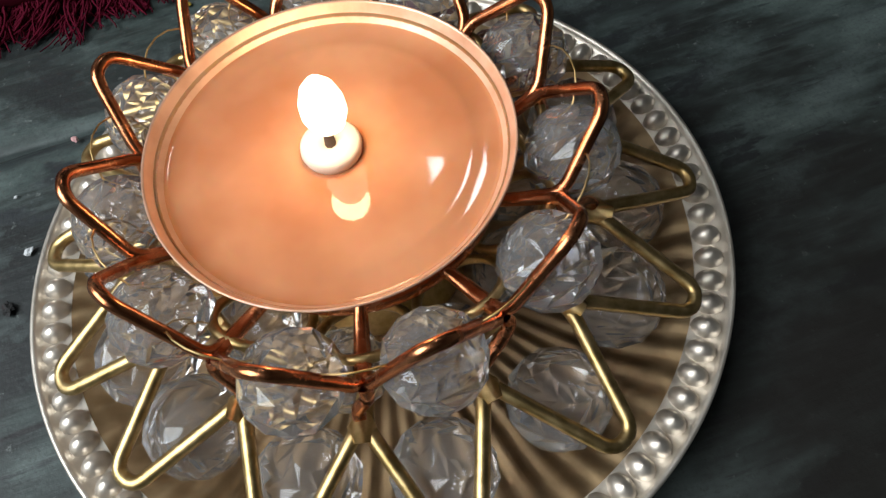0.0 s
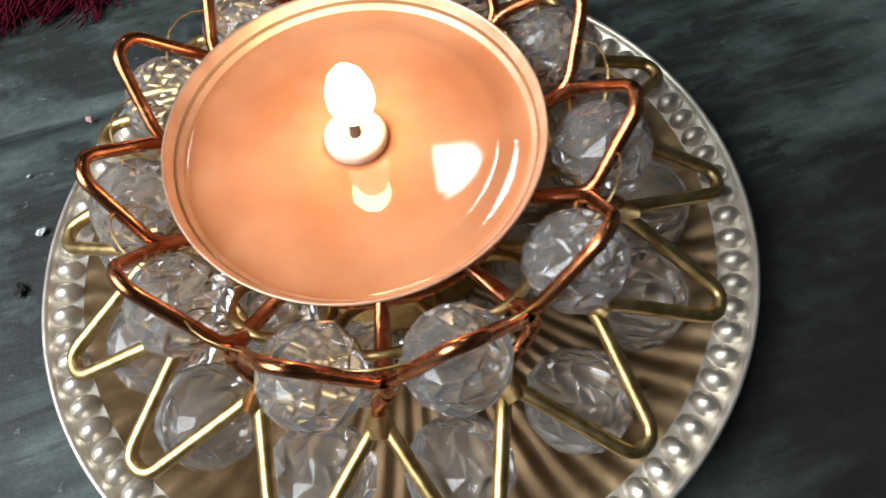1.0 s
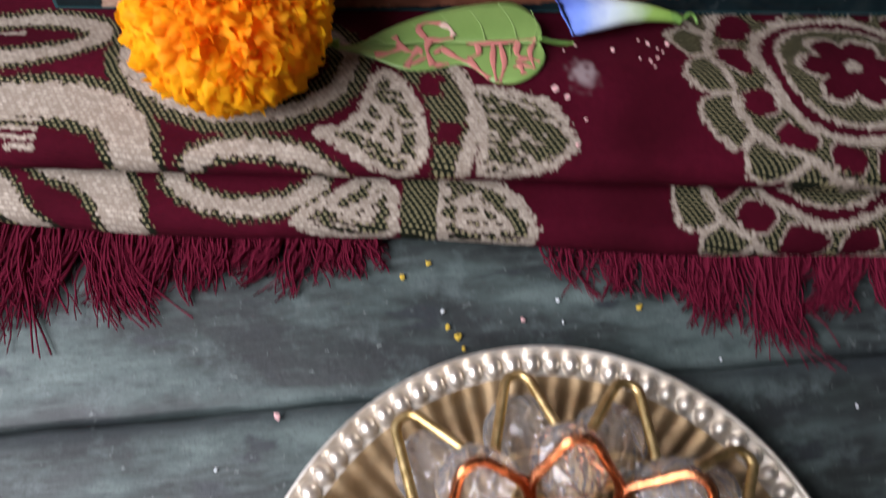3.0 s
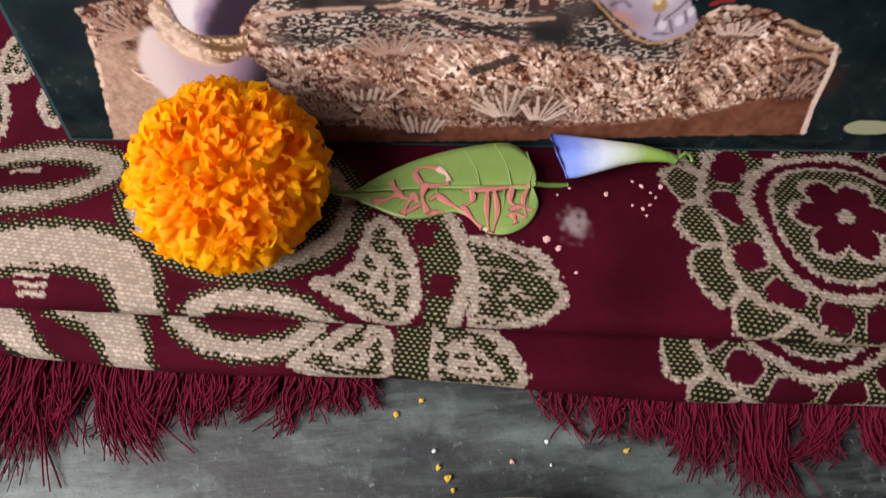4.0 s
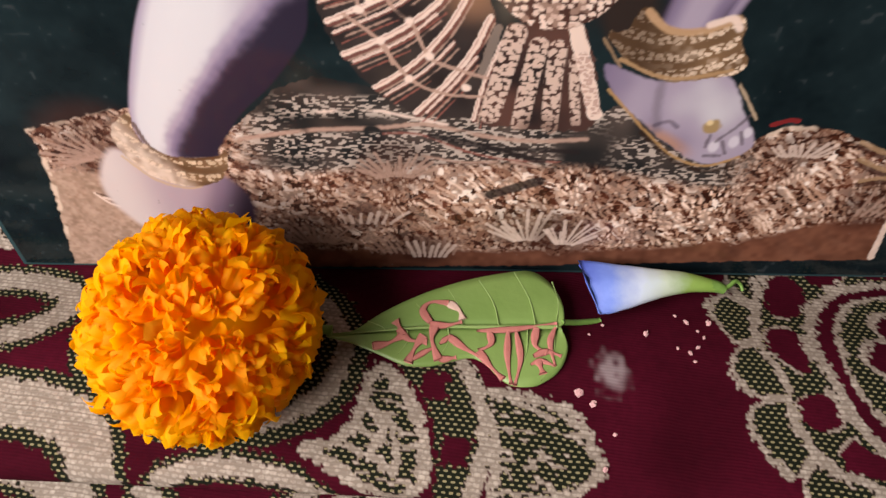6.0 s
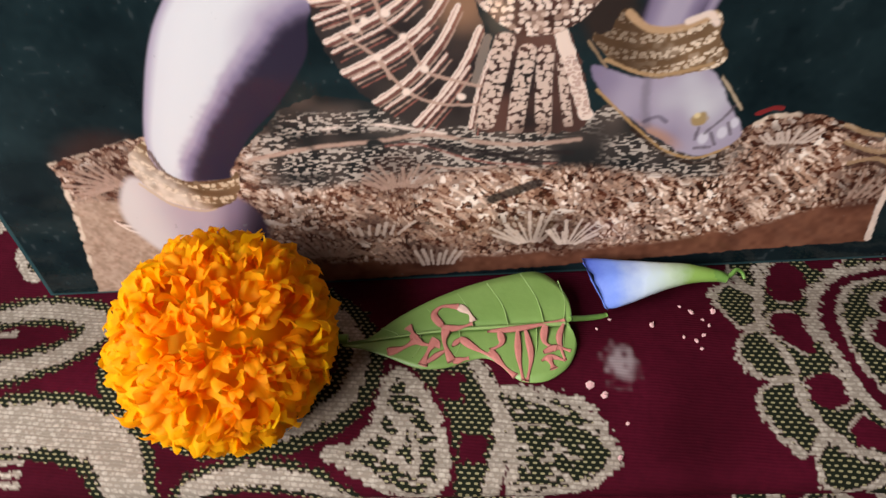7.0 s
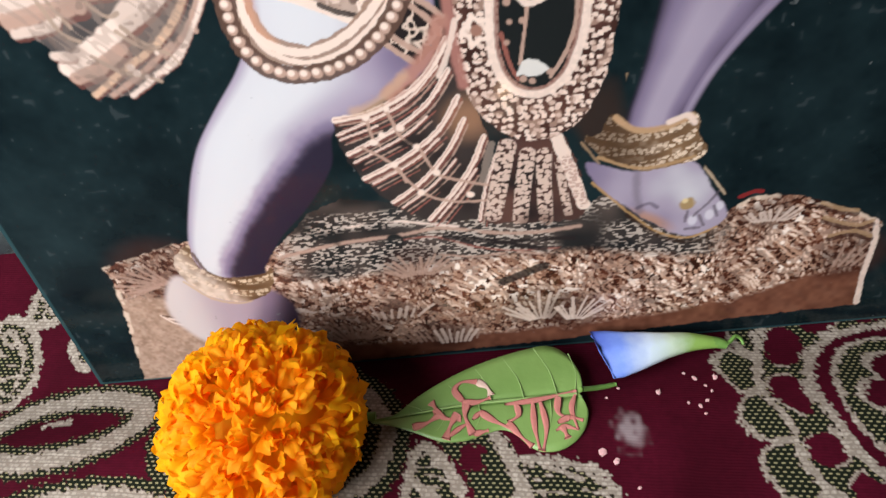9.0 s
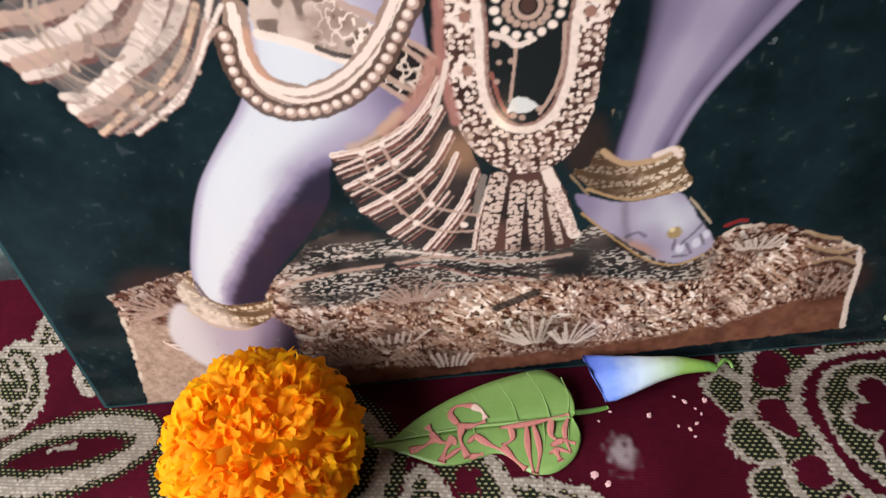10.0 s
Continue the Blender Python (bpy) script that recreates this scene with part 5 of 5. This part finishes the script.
    for k in range(9):
        ob = put("crystal", me, thing, "clear faceted crystal", ring_point(k * 40 + 15, 0.0235, 0.0105 + dz))
        ob.rotation_euler = (rng.uniform(-0.5, 0.5), rng.uniform(-0.5, 0.5), rng.uniform(0, 6.28))
    stand = lathe([(r, z * 1.08) for r, z in [(0.0125, 0.0), (0.0150, 0.0), (0.0150, 0.0010), (0.0120, 0.0030), (0.0105, 0.0090), (0.0120, 0.0142), (0.0170, 0.0160), (0.0170, 0.0170), (0.0110, 0.0165), (0.0095, 0.0090), (0.0110, 0.0030), (0.0125, 0.0)]], 48)
    put("stand", mesh_of("stand", *stand, GOLD), thing, "brass stand under the cup")
    for r, z in ((0.0275, 0.0180), (0.0210, 0.0275)):
        c = (0, 0) if z < 0.02 else up
        circle = [ring_point(a, r, z + dz, c) for a in np.linspace(0, 360, 72, endpoint=False)]
        put("ring_wire", mesh_of("ring_wire", *tube(circle, 0.0009, closed=True), COPPER if z > 0.02 else GOLD), thing)


holder()


# ---- candle in its metal cup ----
def candle():
    thing = root("candle", (0.0566, -0.0435, 0.0208), "lit candle of melted orange wax in a metal cup", "candle")
    prof = [(0.0, 0.0), (0.0105, 0.0), (0.0122, 0.0008), (0.0140, 0.0024), (0.0246, 0.0144), (0.0251, 0.0152), (0.0254, 0.0156), (0.0254, 0.0158), (0.0252, 0.0159), (0.0250, 0.0156), (0.0242, 0.0138), (0.0136, 0.0028), (0.0118, 0.0014), (0.0, 0.0010)]
    put("cup", mesh_of("cup", *lathe(prof, 128), TIN), thing, "thin metal cup with a rolled rim")
    wax = [(0.0, 0.0129), (0.0045, 0.0129), (0.0150, 0.0129), (0.0186, 0.01292), (0.0192, 0.01300), (0.0198, 0.01293), (0.0228, 0.0129), (0.0235, 0.0131), (0.0239, 0.0135), (0.02435, 0.0143), (0.0238, 0.0131), (0.0132, 0.0030), (0.0, 0.0020)]
    wax_ob = put("wax", mesh_of("wax", *lathe(wax, 96), WAX), thing, "glossy melted orange wax")
    tab = [(0.0, 0.0142), (0.0009, 0.0142), (0.0013, 0.0149), (0.0038, 0.0147), (0.0042, 0.0143), (0.0043, 0.0136), (0.0041, 0.0126), (0.0, 0.0126)]
    put("wick_tab", mesh_of("wick_tab", *lathe(tab, 40), STEEL), wax_ob, "pale wax mound round the wick")
    put("wick", mesh_of("wick", *tube([(0, 0, 0.0140), (0.0001, 0.0002, 0.0162), (0.0003, 0.0005, 0.0175)], 0.0008, taper=lambda t: 1 - 0.3 * t), WICK), wax_ob, "charred wick")
    body = [(0.0, 0.0166), (0.0016, 0.0170), (0.0030, 0.0184), (0.0037, 0.0203), (0.0036, 0.0224), (0.0028, 0.0246), (0.0014, 0.0262), (0.0, 0.0270)]
    v, f = lathe(body, 32)
    put("flame", mesh_of("flame", [(x * 0.82 + 0.0005, y * 0.82 + 0.0005, z) for x, y, z in v], f, FLAME), thing, "bright candle flame").visible_shadow = False


candle()


# ---- marigold ----
def petal_shape(seed):
    """A broad petal of unit size that stands along z, rolls outwards along y and is frilled at its rim."""
    rng = random.Random(seed)
    n, k = 6, 9
    verts, faces = [], []
    phase, amp, roll, freq = rng.uniform(0, 6), rng.uniform(0.14, 0.28), rng.uniform(0.25, 0.6), rng.uniform(3.4, 6.2)
    notch = rng.uniform(0.04, 0.13)
    for i in range(n):
        t = i / (n - 1)
        for j in range(k):
            s = j / (k - 1) * 2 - 1
            w = 0.5 * (0.42 + 0.72 * t ** 0.75) * (1 - 0.12 * t ** 4)
            y = roll * t ** 2.4 - 0.16 * s * s * t + amp * t ** 1.6 * math.sin(freq * s + phase)
            z = t * (1 - 0.24 * abs(s) ** 2.4) - 0.16 * t ** 4 - notch * t ** 3 * math.cos(freq * 1.7 * s + phase)
            verts.append((s * w, y, z))
    for i in range(n - 1):
        for j in range(k - 1):
            faces.append((i * k + j, i * k + j + 1, (i + 1) * k + j + 1, (i + 1) * k + j))
    return verts, faces


def marigold():
    at = Vector((-0.0190, 0.0681, float(cloth_top(-0.0190, 0.0681)) - 0.0004))
    thing = root("marigold", at, "full orange marigold flower head lying on maroon cloth", "flower")
    core = []
    for i in range(17):
        a = math.pi * i / 16
        core.append((0.0166 * math.sin(a) ** 0.85, 0.0142 - 0.0138 * math.cos(a)))
    shapes = [petal_shape(60 + k) for k in range(11)]
    kinds = [mesh_of("petal", *sh, PETAL) for sh in shapes]
    outer_kinds = [mesh_of("petal", *sh, OUTER_PETAL) for sh in shapes]
    rng = random.Random(12)
    # the eye of the flower leans a little forward
    pole = Vector((0.24, -0.26, 0.93)).normalized()
    px = pole.cross(Vector((0, 1, 0))).normalized()
    py = pole.cross(px)
    total, golden = 880, math.pi * (3 - math.sqrt(5))
    rest = [lathe(core, 48)]
    for i in range(total):
        c = 1 - (i + 4.5) / total * 1.70
        s, az = math.sqrt(1 - c * c), i * golden + rng.uniform(-0.12, 0.12) * (1 + 5 * max(0, c) ** 4)
        n = (pole * c + px * (s * math.cos(az)) + py * (s * math.sin(az))).normalized()
        away_ = (n * c - pole).normalized()
        u = 1 - max(c, 0)
        lean = radians(14 + 44 * u ** 0.7) + rng.gauss(0, 0.16)
        d = n * math.cos(lean) + away_ * math.sin(lean)
        y = away_ * math.cos(lean) - n * math.sin(lean)
        foot = Vector((n.x * 0.0182, n.y * 0.0182, 0.0152 + n.z * 0.0147)) - away_ * 0.0012
        foot.z = max(foot.z, 0.0015)
        size = (0.0031 + 0.0040 * u ** 0.6) * rng.uniform(0.8, 1.2)
        tall = (0.0042 + 0.0020 * u) * rng.uniform(0.82, 1.18)
        m = Matrix.Translation(foot) @ Matrix((y.cross(d), y, d)).transposed().to_4x4() @ Matrix.Rotation(rng.gauss(0, 0.30 + 1.8 * (1 - u) ** 2), 4, "Z") @ Matrix.Diagonal((size, tall * 0.9, tall, 1))
        if i < 300:
            put("petal", (kinds if rng.random() > (i - 60) / 240 else outer_kinds)[i % 11], thing).matrix_basis = m
        else:
            v, f = shapes[i % 11]
            rest.append(([m @ Vector(q) for q in v], f))
    put("flower_head", mesh_of("flower_head", *joined(rest), OUTER_PETAL), thing, "packed outer petals of the flower head")


marigold()


# ---- heart-shaped leaf with writing in pink paste ----
LEAF_LINE = [(0.5, 72.7), (5.4, 74.4), (10.7, 79.3), (17.3, 83.9), (25.3, 88.1), (33.4, 91.3), (39.3, 92.8), (43.5, 90.7), (46.3, 86.4), (46.8, 82.1), (45.7, 80.8), (47.0, 79.4), (47.8, 75.9), (46.1, 71.3), (42.2, 68.1), (37.8, 67.5), (35.0, 68.8), (32.1, 71.2), (29.2, 72.1), (25.4, 70.9), (21.5, 69.4), (16.4, 69.0), (10.5, 70.7), (5.1, 72.1)]


def leaf_height(x, y):
    return 0.0226 - 0.00016 * (y - 68) + 0.0008 * math.sin((x - 4) / 40 * math.pi) * math.sin(y * 0.16)


def leaf():
    at = Vector((0.025, 0.080, float(cloth_top(0.025, 0.080))))
    thing = root("heart_leaf", at, "green heart-shaped leaf with pink painted strokes, lying on cloth", "leaf")
    outline = spline(LEAF_LINE, True, 5)
    verts, faces = [], []
    n, k = len(outline), 7
    spine = spline([(1.2, 72.8), (11.1, 75.5), (22.5, 77.8), (34.0, 79.3), (45.5, 80.9)], False, 16)
    for p in outline:
        foot = spine[np.argmin(np.hypot(*(spine - p).T))]
        for j in range(k):
            t = j / (k - 1)
            x, y = foot + (p - foot) * t
            z = leaf_height(x, y) - 0.0006 * (1 - t) ** 3
            verts.append(Vector((x / 1000, y / 1000, z)) - at)
    for i in range(n):
        a, b = i * k, ((i + 1) % n) * k
        for j in range(k - 1):
            faces.append((a + j, b + j, b + j + 1, a + j + 1))
    blade = put("blade", mesh_of("blade", verts, faces, LEAF), thing)
    solid = blade.modifiers.new("thickness", "SOLIDIFY")
    solid.thickness, solid.offset = 0.0004, -1

    def on_leaf(points, lift=0.0003):
        return [Vector((x / 1000, y / 1000, leaf_height(x, y) + lift)) - at for x, y in points]

    put("midrib", mesh_of("midrib", *tube(on_leaf(spine, -0.00030), 0.00045, taper=lambda t: 0.4 + 0.7 * t), VEIN), blade, "pale midrib")
    for k, (x0, x1, y1) in enumerate(((10, 8, 77), (18, 17, 82), (25, 23, 86), (32, 29, 89), (39, 36, 92), (43, 44, 91), (14, 15, 71), (22, 23, 71.5), (30, 31, 73), (38, 38, 69), (43, 43, 69))):
        p0 = spine[np.argmin(np.abs(spine[:, 0] - x0 - 2))]
        line = spline([p0, ((p0[0] + x1) / 2 + 1, (p0[1] + y1) / 2), (x1, y1)], False, 6)
        put("vein", mesh_of("vein", *tube(on_leaf(line, -0.00009), 0.00013, sides=5), VEIN), blade)
    stalk = spline([(46.5, 82, leaf_height(46.5, 82) * 1000), (50, 83.2, 18.0), (54.6, 84.8, 16.0)], False, 6)
    put("stalk", mesh_of("stalk", *tube([Vector(p) / 1000 - at for p in stalk], 0.0006), CALYX), thing, "thin green stalk")
    tip = spline([(1.5, 74, leaf_height(1.5, 74) * 1000), (-3, 73.7, 22.0), (-6, 73.6, 22.5)], False, 5)
    put("drip_tip", mesh_of("drip_tip", *tube([Vector(p) / 1000 - at for p in tip], 0.0011, taper=lambda t: 1 - 0.6 * t), CALYX), thing)
    # strokes of the writing
    strokes = [
        ([(9.9, 71.8), (12.8, 72.9), (15.3, 74.8)], PINK, 0.75),
        ([(15.3, 74.8), (14.5, 76.5), (13.4, 77.8)], PINK, 0.80),
        ([(14.3, 76.2), (16.8, 74.2), (20.3, 74.2)], PINK, 0.70),
        ([(19.5, 75.4), (18.1, 72.6), (17.3, 69.5)], PINK, 0.80),
        ([(17.3, 69.5), (19.8, 71.8), (22.0, 73.4)], PINK, 0.50),
        ([(20.4, 78.4), (18.6, 80.7), (20.0, 82.7), (23.5, 82.9)], PINK, 0.70),
        ([(23.5, 82.9), (25.7, 81.7), (26.7, 79.8)], PALE, 0.75),
        ([(20.2, 78.2), (23.4, 78.1), (26.6, 79.3)], PINK, 0.60),
        ([(21.4, 77.9), (21.2, 74.8), (23.1, 70.8)], PINK, 0.80),
        ([(22.8, 74.1), (24.7, 76.2)], PINK, 0.50),
        ([(24.5, 75.9), (28.0, 73.8), (32.3, 72.0)], PINK, 0.70),
        ([(23.1, 70.8), (26.4, 71.8)], PINK, 0.60),
        ([(29.7, 77.8), (36.9, 79.1), (45.4, 81.6)], PINK, 0.55),
        ([(32.2, 78.0), (32.8, 75.5), (30.6, 73.7)], PINK, 0.65),
        ([(30.6, 73.7), (33.0, 71.0), (35.8, 68.5)], PINK, 0.70),
        ([(35.9, 78.5), (36.3, 72.9), (37.4, 67.7)], PINK, 0.60),
        ([(37.5, 78.6), (38.8, 73.1), (38.1, 67.5)], PINK, 0.60),
        ([(41.5, 79.9), (41.4, 76.3), (43.8, 74.9)], PINK, 0.70),
        ([(41.2, 73.9), (43.8, 75.2), (46.6, 74.6)], PINK, 0.60),
        ([(45.2, 80.7), (44.3, 77.1), (45.5, 72.4)], PINK, 0.55),
        ([(42.1, 73.3), (43.3, 70.5)], PINK, 0.75),
        ([(40.8, 72.1), (42.7, 73.1), (45.5, 72.4)], PINK, 0.50),
    ]
    for line, mat, r in strokes:
        pts = on_leaf(spline(line, False, 6), 0.00011)
        v, f = tube(pts, 1.15 * r / 1000, sides=6, taper=lambda t: 0.75 + 0.35 * math.sin(7 * t + r * 9))
        v = [Vector((q.x, q.y, p.z + (q.z - p.z) * 0.09)) for q, p in zip(v, [p for p in pts for _ in range(6)])]
        put("paste_stroke", mesh_of("paste_stroke", v, f, mat), blade, "pink paste stroke")


leaf()


# ---- closed blue pea flower ----
def pea_flower():
    at = Vector((0.065, 0.0915, float(cloth_top(0.065, 0.0915))))
    thing = root("pea_flower", at, "closed blue pea flower with green base, on maroon cloth", "flower")
    spine = spline([(51.5, 91.6, 18.6), (57, 91.8, 18.8), (64, 93.3, 18.2), (72, 95.2, 17.0), (78.5, 95.6, 16.0)], False, 6)
    n, sides = len(spine), 22
    verts, faces = [], []
    for i, c in enumerate(spine):
        t = i / (n - 1)
        half = float(np.interp(t, [0, 0.15, 0.35, 0.6, 0.85, 1], [4.9, 5.0, 4.3, 2.9, 1.7, 1.2]))
        tall = float(np.interp(t, [0, 0.2, 0.6, 1], [1.3, 2.2, 2.2, 1.1]))
        for k in range(sides):
            a = 2 * math.pi * k / sides
            ripple = 1 + 0.05 * math.sin(9 * a) * (1 - t) ** 2
            lip = (1.4 * math.cos(a - 0.6) + 0.35 * math.sin(8 * a)) * max(0, 1 - 4 * t)
            slant = 1.4 * (1 - math.cos(a)) * max(0, 1 - 1.7 * t)
            verts.append(Vector((c[0] - 1.2 * max(0, 1 - 2 * t) - lip + slant + 0.6 * math.sin(a) * (1 - t), c[1] + half * (1.0 if math.cos(a) > 0 else 1 + 0.30 * (1 - t) ** 2) * math.cos(a) * ripple, c[2] + tall * math.sin(a) + 0.25 * math.sin(5 * a) * (1 - t))) / 1000 - at)
    for i in range(n - 1):
        for k in range(sides):
            m = (k + 1) % sides
            faces.append((i * sides + k, i * sides + m, (i + 1) * sides + m, (i + 1) * sides + k))
    faces.append(tuple(range(sides)))
    faces.append(tuple(range((n - 1) * sides, n * sides))[::-1])
    put("petal", mesh_of("petal", verts, faces, PEA), thing, "petal fading from blue through white to green")
    cup = spline([(75.5, 95.5, 16.3), (78.5, 95.6, 16.0), (80.4, 95.2, 15.6)], False, 5)
    put("calyx", mesh_of("calyx", *tube([Vector(p) / 1000 - at for p in cup], 0.0015, sides=10, taper=lambda t: 0.95 - 0.35 * t * t), CALYX), thing, "green calyx")
    curl = spline([(80, 95.3, 15.7), (81.4, 96.2, 15.8), (82.6, 97.4, 15.8), (84, 97.2, 15.0), (84.6, 96.0, 14.4)], False, 5)
    put("stalk", mesh_of("stalk", *tube([Vector(p) / 1000 - at for p in curl], 0.0005, taper=lambda t: 1.1 - 0.4 * t), CALYX), thing, "curled green stalk")


pea_flower()


# ---- crumbs ----
def crumb(name, x, y, z, size, mat, label, seed, flat=0.35):
    rng = random.Random(seed)
    bm = bmesh.new()
    bmesh.ops.create_icosphere(bm, subdivisions=2, radius=1)
    for v in bm.verts:
        k = 0.75 + 0.5 * noise.noise(v.co * 1.7 + Vector((seed * 3.7, 0, 0)))
        v.co = Vector((v.co.x * k * rng.uniform(0.97, 1.03), v.co.y * k * 0.75, v.co.z * flat * k))
    me = bpy.data.meshes.new(name)
    bm.to_mesh(me)
    bm.free()
    me.materials.append(mat)
    ob = put(name, me, at=(x / 1000, y / 1000, z + size / 1000 * flat * 0.6))
    ob.scale = (size / 1000,) * 3
    ob.rotation_euler = (0, 0, rng.uniform(0, 6))
    tagged(ob, label, "crumb", "crumbs on the boards and cloth")


for k, (x, y, size, mat, label) in enumerate((
    (-7, -31, 1.25, CRUMB_WHITE, "small white crumb on the painted boards"), (-23, -40, 1.1, CRUMB_WHITE, "small white crumb on the painted boards"),
    (-11.5, -18, 0.5, CRUMB_WHITE, "small white crumb on the painted boards"), (31, 21, 0.7, CRUMB_WHITE, "small white crumb on the painted boards"),
    (122, 10, 0.6, CRUMB_WHITE, "small white crumb on the painted boards"), (58, 21.5, 0.5, CRUMB_WHITE, "small white crumb on the painted boards"),
    (93, 17, 0.5, CRUMB_WHITE, "small white crumb on the painted boards"), (56.5, 26.5, 0.7, CRUMB_WHITE, "small white crumb on the painted boards"),
    (-1, -6, 1.2, CRUMB_PINK, "pink crumb of dry paste on the boards"), (49, 21, 0.8, CRUMB_PINK, "pink crumb of dry paste on the boards"),
    (21, 28, 1.0, CRUMB_YELLOW, "yellow crumb of turmeric on the boards"), (26.5, 32, 0.9, CRUMB_YELLOW, "yellow crumb of turmeric on the boards"),
    (35, 15.5, 1.2, CRUMB_YELLOW, "yellow crumb of turmeric on the boards"), (32.5, 17.5, 0.9, CRUMB_YELLOW, "yellow crumb of turmeric on the boards"), (36.5, 13.0, 0.8, CRUMB_YELLOW, "yellow crumb of turmeric on the boards"),
    (75, 27, 1.0, CRUMB_YELLOW, "yellow crumb of turmeric on the boards"), (-9, -42.5, 1.9, CRUMB_DARK, "black fleck on the painted boards"),
)):
    crumb("crumb", x, y, 0.0, size, mat, label, k + 1)
for k, (x, y, size) in enumerate(((50.5, 68, 1.3), (53.2, 66.2, 1.0), (63.5, 82.5, 0.9), (72, 86.5, 0.8), (76.5, 87, 0.9), (71.8, 79, 0.7), (73.5, 80.5, 0.6), (75, 83, 0.5), (70, 88, 0.5), (74, 84.5, 0.5), (69.5, 79.8, 0.5), (72.6, 77.2, 0.5), (56, 54.5, 0.8), (57.5, 61, 0.6), (55, 83.5, 0.5), (52.2, 80.8, 0.4))):
    crumb("crumb", x, y, float(cloth_top(x / 1000, y / 1000)), size, CRUMB_PINK, "pink crumb of dry paste on maroon cloth", k + 40)


# ---- square ceiling lamp ----
lamp = root("ceiling_lamp", (0.0, 0.0, 2.0), "plain square ceiling lamp, lit white", "lamp")
box("frame", (-0.11, -0.11, -0.03), (0.11, 0.11, -0.001), PLASTER, lamp, 0.004)
box("diffuser", (-0.085, -0.085, -0.036), (0.085, 0.085, -0.0305), LAMP, lamp, 0.002)
lamp.location = (0.14, 1.24, 1.999)
